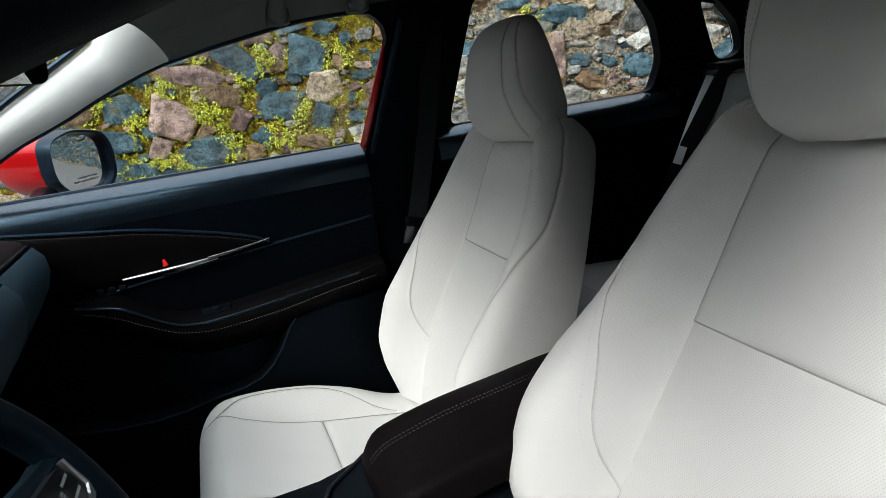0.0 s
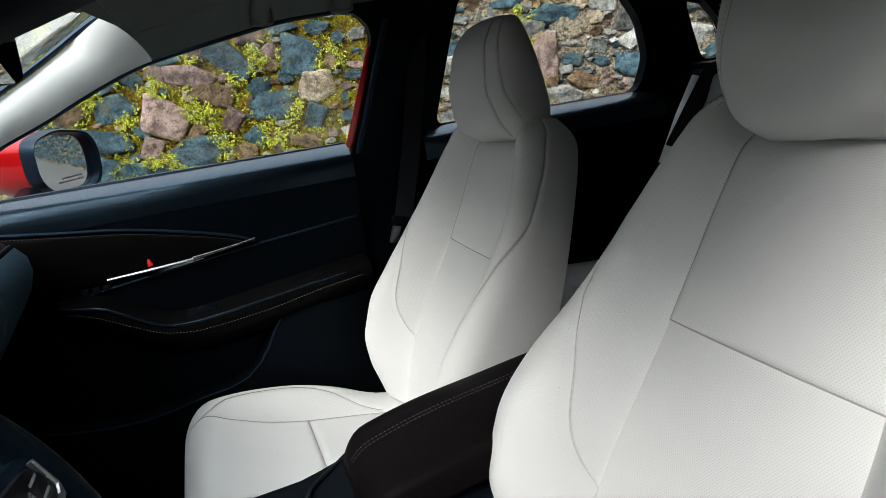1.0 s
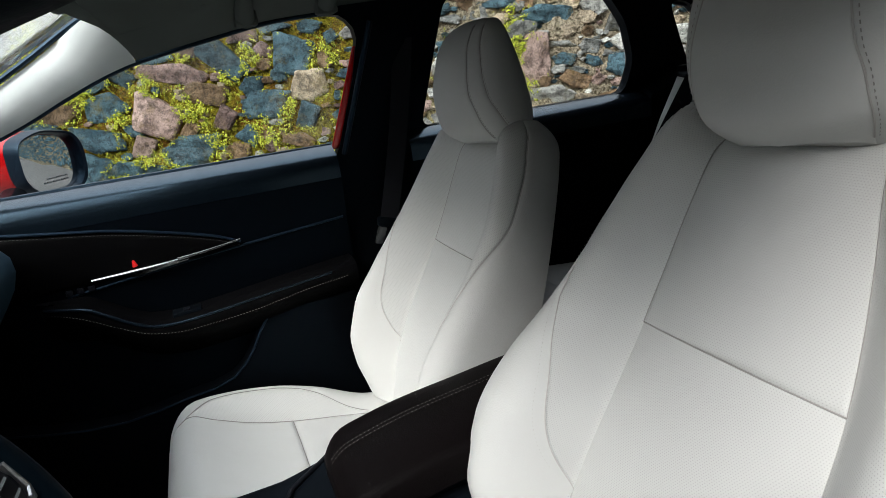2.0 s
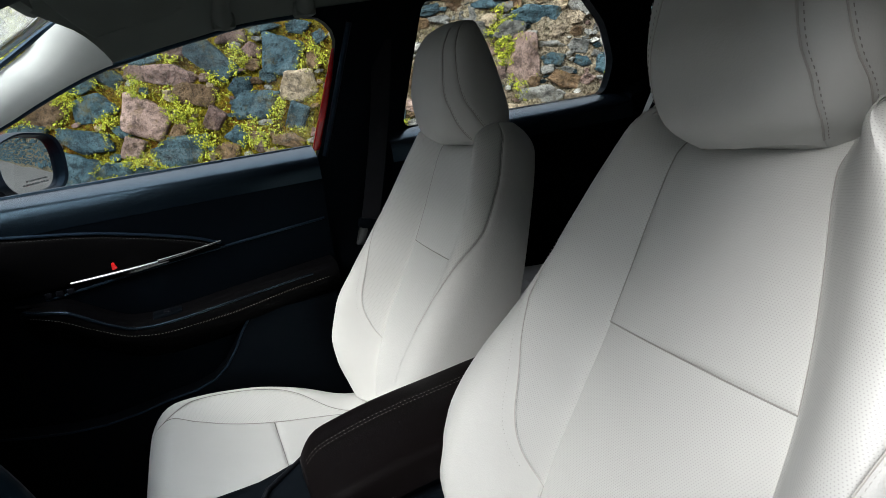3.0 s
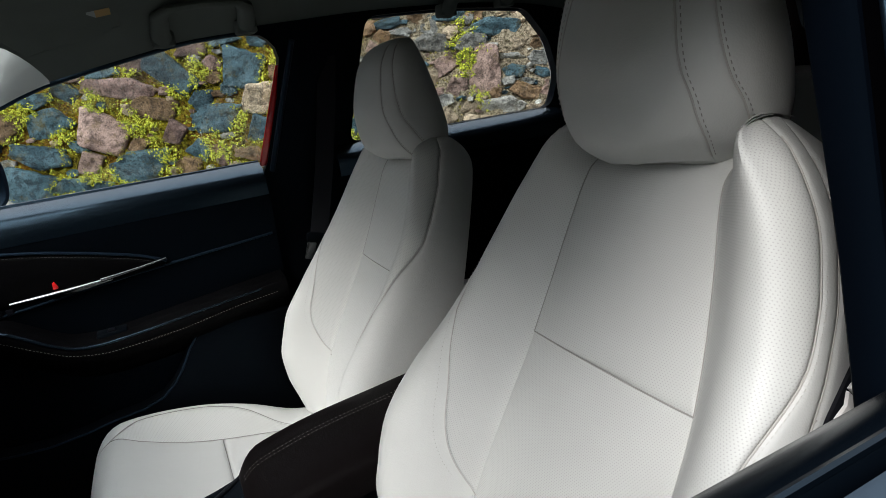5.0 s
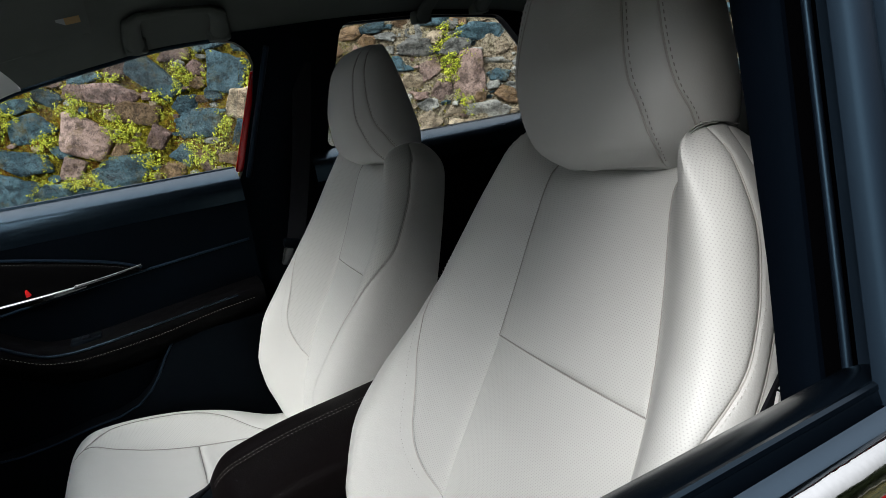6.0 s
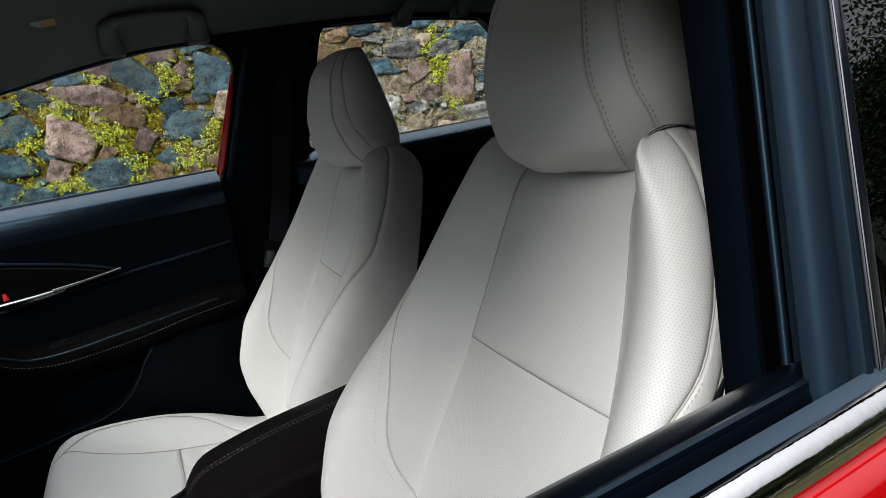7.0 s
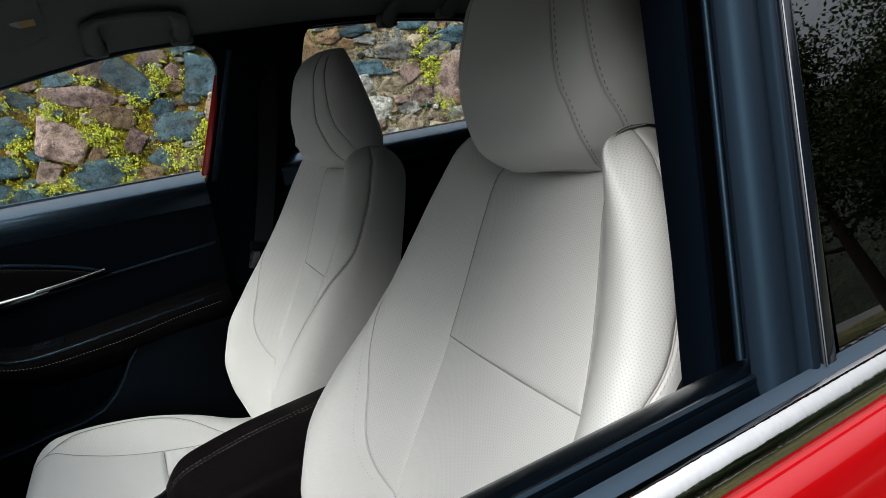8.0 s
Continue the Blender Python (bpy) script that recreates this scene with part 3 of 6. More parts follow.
    panel(bm, lambda s, t: (on_head(A1(s) - t * (math.pi + 2 * A1(s)), lo + s * (hi - lo)), t * .3, s * .25), 30, 40, edges="cd", sink=.0020, soft=.0022, core=spine)
    part("headrest_back", bm, LEATHER, rest)
    for h in (lo, hi):
        bm = bmesh.new()
        bm.faces.new([bm.verts.new(on_head(2 * math.pi * i / 48, h)) for i in range(48)])
        part("headrest_cap", bm, LEATHER, rest)
    for y in (-.06, .06):
        bm = bmesh.new()
        tube(bm, [o + Vector((0, y, 0)) + ALONG * .2 + FRONT * -.05, o + Vector((0, y, 0)) + ALONG * .3 + FRONT * -.05], .006)
        part("headrest_post", bm, STEEL, rest)

    # cushion
    ci = lambda l: CUSHION.wi(l) / CUSHION.wc(l)
    end = .675
    bm = bmesh.new()
    panel(bm, lambda s, t: (on_seat((2 * t - 1) * ci(.40 + s * (end - .40)), .40 + s * (end - .40)), t * .3, s * .25), 30, 24, edges="acd", core=under_seat)
    part("seat_front_insert", bm, LEATHER, seat)
    bm = bmesh.new()
    panel(bm, lambda s, t: (on_seat((2 * t - 1) * ci(.04 + s * .36), .04 + s * .36), t * .3, s * .36), 20, 24, edges="bcd", core=under_seat)
    part("seat_rear_insert", bm, LEATHER, seat)
    for side in (-1, 1):
        def pad(s, t):
            l = .22 + s * .41
            v = ci(l) + t * (max(CUSHION_SEAM(l), ci(l) + .01) - ci(l))
            return on_seat(side * v, l), t * .09, l

        def edge(s, t):
            l = .04 + s * (end - .04)
            v0 = max(ci(l), CUSHION_SEAM(l)) if .22 < l < .63 else ci(l)
            return on_seat(side * (v0 + t * (2.9 - v0)), l), t * .1, l
        bm = bmesh.new()
        panel(bm, pad, 30, 18, core=under_seat)
        part("seat_bolster", bm, PERFORATED, seat)
        bm = bmesh.new()
        panel(bm, edge, 40, 26, edges="c", core=under_seat)
        part("seat_edge", bm, LEATHER, seat)
    ci_ = lambda l: max(ci(l), CUSHION_SEAM(l))
    cord([on_seat((2 * t - 1) * ci(.40), .40) for t in (i / 30 for i in range(31))], under_seat)
    for side in (-1, 1):
        cord([on_seat(side * ci(l), l) for l in (.08 + i * .56 / 60 for i in range(61))], under_seat)
        cord([on_seat(side * ci_(l), l) for l in (.22 + i * .41 / 60 for i in range(61))], under_seat)
    bm = bmesh.new()
    grid(bm, [[(o.x - .678 + .012 * k * k, o.y + .235 * t, o.z - .80 + .402 - .07 * k) for t in (i / 10 - 1 for i in range(21))] for k in (j / 4 for j in range(5))])
    part("front_skirt", bm, LEATHER, seat)
    bm = bmesh.new()
    box(bm, (o.x - .62, o.y - .215, .215), (o.x + .02, o.y + .215, o.z - .80 + .36), .02)
    part("seat_base", bm, BLACK, seat, "black plastic seat base")
    for y in (-.25, .25):
        bm = bmesh.new()
        tube(bm, [o + Vector((-.08, y * .98, -.42)), o + Vector((-.10, y * .98, -.40)), o + Vector((.02, y * .98, -.30))], .035, 12)
        part("recliner_cover", bm, BLACK, seat, "black plastic recliner cover")
    return seat


passenger_seat = front_seat((0, .372, .795), -1, (-.030, 0.0), .010, False, .35)
driver_seat = front_seat((0, -.364, .84), 1, (.034, .012))


# ---- car shell ----
car = thing("car", "red compact crossover car with pale headliner, parked on the road", "car", (0, 0, 0))
# top line of the side windows, seen from the side
RAIL = cur((-1.06, 1.03), (-.95, 1.09), (-.843, 1.146), (-.775, 1.172), (-.665, 1.222), (-.551, 1.264), (-.489, 1.277), (-.371, 1.299), (-.247, 1.319),
           (-.113, 1.326), (.05, 1.331), (.222, 1.334), (.356, 1.333), (.61, 1.315), (.75, 1.29), (.88, 1.266), (1.05, 1.235), (1.35, 1.17))
ROOF = cur((-.64, 1.378), (-.5, 1.402), (-.3, 1.425), (0, 1.438), (.4, 1.436), (.8, 1.41), (1.1, 1.37), (1.35, 1.31))


def side_y(z, out=0.0):
    """Half width at the side glass."""
    return 0.742 - 0.36 * (z - 1.03) + out


def on_side(side, shift=0.0):
    return lambda a, b, d: (a, side * side_y(max(b, 1.0), shift + d), b)


def plate(bm, outer, holes, place, depth):
    """A thick plate with openings right through it."""
    loops = [outer] + holes
    for d in (0, depth):
        edges = []
        for lp in loops:
            vs = [bm.verts.new(place(a, b, d)) for a, b in lp]
            edges += [bm.edges.new((vs[i], vs[(i + 1) % len(vs)])) for i in range(len(vs))]
        bmesh.ops.triangle_fill(bm, use_beauty=True, edges=edges)
    for lp in loops:
        for i in range(len(lp)):
            q = [lp[i], lp[(i + 1) % len(lp)]]
            bm.faces.new([bm.verts.new(place(*q[0], 0)), bm.verts.new(place(*q[1], 0)), bm.verts.new(place(*q[1], depth)), bm.verts.new(place(*q[0], depth))])
    bmesh.ops.remove_doubles(bm, verts=bm.verts[:], dist=1e-5)
    return bm


def rounded(poly, r=0.03, n=4):
    """Corners of a polygon, rounded."""
    out = []
    k = len(poly)
    for i in range(k):
        p, a, b = Vector(poly[i]), Vector(poly[i - 1]), Vector(poly[(i + 1) % k])
        ra, rb = min(r, (a - p).length * .45), min(r, (b - p).length * .45)
        s, e = p + (a - p).normalized() * ra, p + (b - p).normalized() * rb
        for j in range(n + 1):
            t = j / n
            out.append(tuple(s * (1 - t) ** 2 + p * 2 * t * (1 - t) + e * t * t))
    return out


REAR_WINDOW = rounded([(.090, 1.036), (.125, 1.215), (.150, 1.334), (.36, 1.336), (.612, 1.318), (.702, 1.232), (.756, 1.125), (.744, 1.035)], .03)
QUARTER = rounded([(.845, 1.272), (.91, 1.268), (1.012, 1.196), (1.064, 1.118), (1.02, 1.094), (.965, 1.10), (.90, 1.19)], .03)

# headliner
FRONT_EDGE = cur((0, -.63), (.6, -.63), (.70, -.612), (.80, -.580), (.91, -.554), (1, -.537))
bm = bmesh.new()
xs = [-.63 + i * 1.95 / 60 for i in range(61)]
rows = []
for x in xs:
    row = []
    for j in range(41):
        t = j / 20 - 1
        xe = max(x, FRONT_EDGE(abs(t)))
        zr, zc = RAIL(xe) + .004, ROOF(xe)
        row.append((xe, t * (side_y(zr) - .004), zr + (zc - zr) * (1 - abs(t) ** 3.4)))
    rows.append(row)
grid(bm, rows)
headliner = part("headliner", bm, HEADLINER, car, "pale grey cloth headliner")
bm = bmesh.new()
grid(bm, [[(x, t * side_y(RAIL(x)) * 1.035, RAIL(x) + .049 + (ROOF(x) - RAIL(x)) * (1 - abs(t) ** 3.4) + .02 * (1 - .64 * abs(t))) for t in (j / 20 - 1 for j in range(41))] for x in xs if x > -.59])
part("roof_skin", bm, PAINT, car, "red painted roof")
# dark seal along the window tops
for side in (-1, 1):
    bm = bmesh.new()
    tube(bm, [(x, side * (side_y(RAIL(x)) + .002), RAIL(x) + .001) for x in [-1.05 + i * .05 for i in range(41)]], .0055, 8)
    part("window_top_seal", bm, RUBBER, car, "black rubber seal")
bm = bmesh.new()
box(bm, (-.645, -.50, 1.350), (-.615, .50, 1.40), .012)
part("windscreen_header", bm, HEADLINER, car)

# A-pillars with pale trim
PILLAR_TOP = cur((-1.30, .985), (-1.15, 1.050), (-1.0, 1.130), (-.84, 1.225), (-.733, 1.284), (-.60, 1.358), (-.57, 1.368))
for side in (-1, 1):
    bm = bmesh.new()
    rows = []
    for i in range(31):
        k = i / 30 * 1.025 - .025
        xl, xu = -.552 - k * .55, -.590 - k * .60
        zl = RAIL(max(xl, -1.06)) - .002
        low = Vector((xl, side_y(zl), zl))
        top = Vector((xu, .640 + .10 * k - .05 * max(0, 1 - max(k, 0) / .15), PILLAR_TOP(xu)))
        if side < 0:
            low += Vector((0, -.05, -.055))
        row = []
        for j in range(13):
            t = j / 12
            p = low.lerp(top, t)
            b = math.sin(math.pi * t)
            row.append((p.x, side * (p.y - .020 * b ** .8), p.z + .004 * b))
        row += [(low.x - .02, side * (top.y + .06), top.z), ]
        rows.append(row)
    capped(bm, rows)
    part("a_pillar", bm, PILLAR, car, "pale cloth-grained windscreen pillar trim")
    bm = bmesh.new()
    tube(bm, [(-.597 - k * .60, side * (.634 + .10 * k), PILLAR_TOP(-.597 - k * .60) + .008) for k in (i / 20 for i in range(21))], .006, 8)
    part("windscreen_seal", bm, RUBBER, car, "black windscreen edge")
bm = bmesh.new()
tube(bm, [(x, -.600, 1.2165 + .35 * (x + .558)) for x in [-1.0 + i * .04 for i in range(17)]], .022, 12)
part("driver_roof_rail", bm, BLACK, car, "dark rail trim over the open window")

# windscreen and rear glass
bm = bmesh.new()
rows = []
for i in range(9):
    k = i / 8
    rows.append([(-.635 - .68 * k + .05 * abs(t) ** 2, t * (.625 + .10 * k), 1.384 - .385 * k) for t in (j / 8 - 1 for j in range(17))])
grid(bm, rows)
bmesh.ops.solidify(bm, geom=bm.faces[:], thickness=.004)
wind = part("windscreen", bm, GLASS, car, "clear windscreen")
wind.visible_shadow = False
hatch = lambda a, b, d: (1.50 + (1.30 - b) * .9 + d, a, b)
bm = bmesh.new()
plate(bm, [(-.74, .80), (.74, .80), (.70, 1.12), (.60, 1.30), (.45, 1.34), (-.45, 1.34), (-.60, 1.30), (-.70, 1.12)],
      [rounded([(-.53, 1.145), (.53, 1.145), (.48, 1.285), (-.48, 1.285)], .04)], hatch, .05)
part("hatch_frame", bm, BLACK, car, "dark tailgate trim round the rear window")
bm = bmesh.new()
prism(bm, [(-.54, 1.14), (.54, 1.14), (.49, 1.29), (-.49, 1.29)], lambda a, b, d: hatch(a, b, d + .02), .004)
pane = part("rear_glass", bm, GLASS, car, "clear rear window")
pane.visible_shadow = False
bm = bmesh.new()
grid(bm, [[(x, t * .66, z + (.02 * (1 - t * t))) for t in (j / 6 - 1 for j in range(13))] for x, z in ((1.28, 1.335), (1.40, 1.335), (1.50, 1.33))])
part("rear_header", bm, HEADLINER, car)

# side trim from the B-pillar back, with the rear side windows cut out
for side in (-1, 1):
    bm = bmesh.new()
    if side > 0:
        outer = [(-.130, 1.024), (-.085, 1.18), (-.070, 1.265), (-.076, 1.288), (-.091, 1.306), (-.108, 1.317), (-.135, 1.321), (-.135, 1.335), (.10, 1.345), (.36, 1.35), (.66, 1.335), (.90, 1.295), (1.10, 1.25), (1.5, 1.20), (1.5, .98), (.90, .98), (.82, 1.020), (.06, 1.024), (.06, .30), (-.20, .30), (-.212, .70), (-.19, .92)]
    else:
        outer = [(.02, .985), (.10, 1.345), (.36, 1.35), (.66, 1.335), (.90, 1.295), (1.10, 1.25), (1.5, 1.20), (1.5, .98), (.90, .98)]
    plate(bm, outer, [REAR_WINDOW, QUARTER], on_side(side, -.018), .03 if side > 0 else .009)
    part("side_trim", bm, BLACK, car, "black pillar and window surround trim", 50)
    if side > 0:
        bm = bmesh.new()
        prism(bm, [(-.152, 1.015), (-.128, 1.015), (-.062, 1.25), (-.078, 1.25)], on_side(side, -.012), .006, .002)
        part("painted_door_frame", bm, PAINT, car, "red painted door frame edge")
        bm = bmesh.new()
        tube(bm, [(-.128 + .29 * (z - 1.02) + .01, side * side_y(z, -.024), z) for z in [1.0 + i * .03 for i in range(11)]], .007, 8)
        part("pillar_seal", bm, RUBBER, car)
    panes = [(QUARTER, "quarter_glass")]
    for poly, nm in panes:
        bm = bmesh.new()
        prism(bm, poly, on_side(side, .016), .004)
        g = part(nm, bm, GLASS, car)
        g.visible_shadow = False
    bm = bmesh.new()
    prof = [(.705, .80), (.700, .96), (.690, 1.03), (.668, 1.072), (.690, 1.088), (.715, 1.092), (.73, 1.09), (.745, .8)]
    capped(bm, [[(x, side * (y - k), z - dz) for y, z in prof] for x, k, dz in ((.80, 0, .05), (.90, .03, .012), (1.0, .05, 0), (1.2, .07, 0), (1.5, .07, .01))])
    part("rear_shelf_trim", bm, SOFT, car, "black rear side shelf trim")

# floor, firewall and outer sills
bm = bmesh.new()
box(bm, (-1.45, -.74, .20), (1.75, .74, .26), .01)
part("cabin_floor", bm, CARPET, car, "black carpeted cabin floor")
bm = bmesh.new()
box(bm, (-1.48, -.74, .20), (-1.42, .74, 1.0), .01)
part("firewall", bm, BLACK, car)
for side in (-1, 1):
    bm = bmesh.new()
    box(bm, (-1.48, side * .73 - .03, .20), (-1.045, side * .73 + .03, 1.02), .01)
    part("kick_panel", bm, BLACK, car, "black side panel ahead of the door")
bm = bmesh.new()
box(bm, (1.72, -.74, .22), (1.80, .74, .84), .02)
part("tailgate_panel", bm, BLACK, car)


# ---- doors ----
OUTER = cur((.26, .800), (.45, .835), (.70, .852), (.85, .845), (.93, .818), (.966, .798), (.980, .791), (.9885, .7855), (.9920, .780), (.9928, .7745))
PANEL = cur((.24, .700), (.30, .700), (.45, .712), (.60, .718), (.72, .716), (.80, .712), (.86, .703), (.90, .695), (.95, .6885), (.985, .697), (1.005, .714), (1.018, .735), (1.027, .746))


def door_shell(name, label, side, x0, x1, lift=0.0):
    """A closed door: red outer skin and the inner panel."""
    d = thing(name, label, "car door", ((x0 + x1) / 2, side * .80, .26), "doors of the car")
    bm = bmesh.new()
    zs = [.26 + i * .74 / 26 for i in range(23)] + [.93, .95, .94, .955, .96, .965, .97, .975, .98, .983, .986, .988, .9895, .991, .992, .9928]
    zs = sorted(set(round(z, 4) for z in zs))
    xs = [x0 + .004 + i * (x1 - x0 - .008) / 10 for i in range(11)]
    rows = [[(x, side * OUTER(z), z) for x in xs] for z in zs]
    rows.append([(x, side * .752, .9905) for x in xs])
    grid(bm, rows)
    part("outer_skin", bm, PAINT, d, "glossy red painted door skin")
    return d


def inner_panel(d, side, x0, x1, lift=0.0, inset=0.0):
    bm = bmesh.new()
    n = 60
    zs = [.24 + (.952 - .24) * i / n for i in range(n + 1)]
    grid(bm, [[(x0 + (x1 - x0) * j / 20, side * PANEL(z), z + lift * max(0, (z - .8) / .23)) for j in range(21)] for z in zs])
    part("inner_panel", bm, SOFT, d, "black soft-touch door panel")
    # top roll split off in LEDGE so the shoulder shows a painted sheen
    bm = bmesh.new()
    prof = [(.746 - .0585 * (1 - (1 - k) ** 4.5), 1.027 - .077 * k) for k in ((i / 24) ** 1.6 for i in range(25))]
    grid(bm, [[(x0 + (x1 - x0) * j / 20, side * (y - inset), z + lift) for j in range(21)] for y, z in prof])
    return part("window_ledge", bm, LEDGE, d, "black padded window ledge with a bluish sky sheen tinted in")


fp_door = door_shell("passenger_door", "red front car door with black panel, chrome pull and stitched armrest", 1, -1.06, -.155)
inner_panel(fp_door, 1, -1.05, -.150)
TRIM = cur((-1.05, .985), (-.9, .962), (-.8, .946), (-.69, .928), (-.58, .90), (-.463, .862), (-.416, .838))
PULL = cur((-1.05, .80), (-.92, .806), (-.745, .812), (-.6, .813), (-.45, .824), (-.416, .832))
bm = bmesh.new()
inlay = lambda s, t: ((-1.04 + s * .624, PANEL(.9) + .010 - .012 * math.sin(math.pi * t), PULL(-1.04 + s * .624) + t * (TRIM(-1.04 + s * .624) - PULL(-1.04 + s * .624))), s, t)
panel(bm, lambda s, t: ((inlay(s, t)[0][0], PANEL(inlay(s, t)[0][2]) - .004 - .006 * math.sin(math.pi * t), inlay(s, t)[0][2]), s * .6, t * .1), 40, 14, sink=.006)
part("leather_inlay", bm, DOOR_LEATHER, fp_door, "brown leather inlay coloured near-black for shade")
bm = bmesh.new()
xs = [-1.04 + i * .624 / 40 for i in range(41)]
tube(bm, [(x, PANEL(TRIM(x)) - .004, TRIM(x) + .003) for x in xs], .0035, 8)
part("inlay_welt", bm, SATIN, fp_door)
bm = bmesh.new()
stitches(bm, [(x, PANEL(TRIM(x)) - .0075, TRIM(x) - .006) for x in xs], [(0, -1, 0)] * 40, .004, .003, .0007)
part("inlay_stitching", bm, FAINT_THREAD, fp_door)
bm = bmesh.new()
k = [i / 24 for i in range(25)]
bar = lambda t: Vector((-.742 + .326 * t, PANEL(.83) - .014 - .008 * math.sin(math.pi * t), .826 + .011 * t + .012 * t ** 3))
tube(bm, [bar(t * .56) for t in k], [.0022 + .0024 * math.sin(math.pi * min(1, .15 + t * .8)) for t in k], 10, .75)
pull = part("door_pull", bm, STEEL, fp_door, "slim bright metal door handle bar")
bm = bmesh.new()
prism(bm, rounded([(-.665, .812), (-.60, .820), (-.53, .828), (-.60, .832), (-.66, .826)], .01), lambda a, b, q: (a, PANEL(b) - .016 + q, b), .02, .002)
part("release_lever", bm, DARKCHROME, pull)
bm = bmesh.new()
tube(bm, [bar(.56 + .44 * t) for t in k], [.0062 - .0030 * t for t in k], 10, .8)
rear_bar = part("pull_extension", bm, DARKCHROME, pull, "dark chrome end of the handle bar")
bm = bmesh.new()
tube(bm, [bar(.56 + .44 * t) + Vector((0, -.0045 + .001 * t, .0042 - .0022 * t)) for t in k], .0012, 6)
part("bright_edge", bm, STEEL, rear_bar)
bm = bmesh.new()
prism(bm, rounded([(-.656, .835), (-.644, .837), (-.649, .853), (-.654, .852)], .002), lambda a, b, q: (a, PANEL(b) - .012 + q, b), .012, .001)
part("lock_tab", bm, REDTAB, fp_door, "small red lock marker")
bm = bmesh.new()
for i in range(3):
    box(bm, (-.80 + i * .022, PANEL(.81) - .006, .800), (-.786 + i * .022, PANEL(.81), .812), .001)
part("memory_buttons", bm, GLOSS, fp_door)
# sweeping lower edge of the mid panel and the armrest
# the crease is in lighter satin to draw its sheen line
bm = bmesh.new()
tube(bm, [(x, PANEL(z) - .001, z) for x, z in [(-.80 + i * .02, .795 + .002 * i - .0006 * (i - 15) * (i > 15)) for i in range(33)]], .0032, 8)
part("panel_crease_sheen", bm, SATIN, fp_door)
ARM = cur((-.90, .790), (-.823, .783), (-.767, .779), (-.73, .757), (-.681, .723), (-.639, .704), (-.59, .699), (-.541, .701), (-.398, .714), (-.259, .727), (-.16, .735))
STITCH = cur((-.90, .777), (-.823, .772), (-.772, .760), (-.715, .726), (-.643, .689), (-.573, .678), (-.444, .684), (-.277, .706), (-.16, .716))
bm = bmesh.new()
rows = []
for i in range(61):
    x = -.86 + i * .70 / 60
    z, s = ARM(x), STITCH(x)
    out = min(1, (x + .86) / .10) ** .5
    y = .715 - .075 * out
    rows.append([(x, .73, z + .012), (x, .70 - .02 * out, z + .011), (x, y + .016, z + .008), (x, y + .005, z + .002), (x, y, z - .010), (x, y - .002, s), (x, y + .004, s - .02), (x, y + .03, s - .05), (x, .72, s - .085), (x, .74, s - .085)])
capped(bm, rows)
arm = part("door_armrest", bm, DOOR_LEATHER, fp_door, "brown leather armrest coloured near-black for shade, with pale stitching")
bm = bmesh.new()
stitches(bm, [(-.835 + i * .65 / 130, .715 - .075 * min(1, (.025 + i * .65 / 130) / .10) ** .5 - .0028, STITCH(-.835 + i * .65 / 130)) for i in range(131)], [(0, -1, 0)] * 130, .0040, .0030, .0009)
part("armrest_stitching", bm, THREAD, arm)
bm = bmesh.new()
box(bm, (-.600, .660, .700), (-.535, .70, .716), .004)
switch = part("switch_plate", bm, BLACK, arm)
# bead added along the edge to draw its blue highlight
bm = bmesh.new()
roll = [-.845 + i * .62 / 80 for i in range(81)]
tube(bm, [(x, .715 - .075 * min(1, (x + .86) / .10) ** .5 + .004, ARM(x) - .001) for x in roll], [.0056 - .0028 * min(1, i / 60) for i in range(81)], 10)
part("armrest_highlight", bm, LEDGE, arm, "satin black bead added as the armrest's highlight line")
bm = bmesh.new()
box(bm, (-.575, .664, .714), (-.560, .680, .721), .002)
part("window_switch", bm, GLOSS, switch)
bm = bmesh.new()
POCKET = [(-1.0, .535), (-.909, .509), (-.83, .492), (-.753, .485), (-.68, .490), (-.612, .501), (-.55, .505), (-.503, .519), (-.470, .545), (-.443, .580), (-.42, .62), (-.393, .655), (-.30, .66), (-.17, .66), (-.17, .25), (-1.0, .25)]
prism(bm, POCKET, lambda a, b, q: (a, .664 + q, b), .07, .006)
part("lower_panel", bm, BLACK, fp_door, "black lower door panel with map pocket edge")
# thin satin tube added for the sheen line on the pocket's rim
bm = bmesh.new()
tube(bm, [(a, .664, b) for a, b in POCKET[:12]], .0028, 8)
part("pocket_sheen_line", bm, SATIN, fp_door)
bm = bmesh.new()
prism(bm, [(-1.045, 1.030), (-.150, 1.024), (-.09, 1.31), (-.13, 1.325), (-.25, 1.318), (-.37, 1.298), (-.55, 1.264), (-.665, 1.222), (-.775, 1.172), (-.843, 1.146), (-.95, 1.09)], on_side(1, .006), .004)
g = part("door_glass", bm, GLASS, fp_door)
g.visible_shadow = False
bm = bmesh.new()
tube(bm, [(-1.05, .752, 1.027), (-.6, .752, 1.027), (-.15, .752, 1.025)], .006, 8)
part("belt_seal", bm, RUBBER, fp_door)

rp_door = door_shell("rear_passenger_door", "red rear car door with black inner panel", 1, -.148, .80)
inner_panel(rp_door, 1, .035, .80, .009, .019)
bm = bmesh.new()
prism(bm, REAR_WINDOW, on_side(1, .012), .004)
g = part("door_glass", bm, GLASS, rp_door)
g.visible_shadow = False
bm = bmesh.new()
tube(bm, [(.075, .745, 1.029), (.76, .745, 1.026)], .005, 8)
part("belt_seal", bm, RUBBER, rp_door)

# driver's door, its window lowered
dr_door = door_shell("driver_door", "red front car door with lowered window, black sill and chrome strip", -1, -1.06, .020)
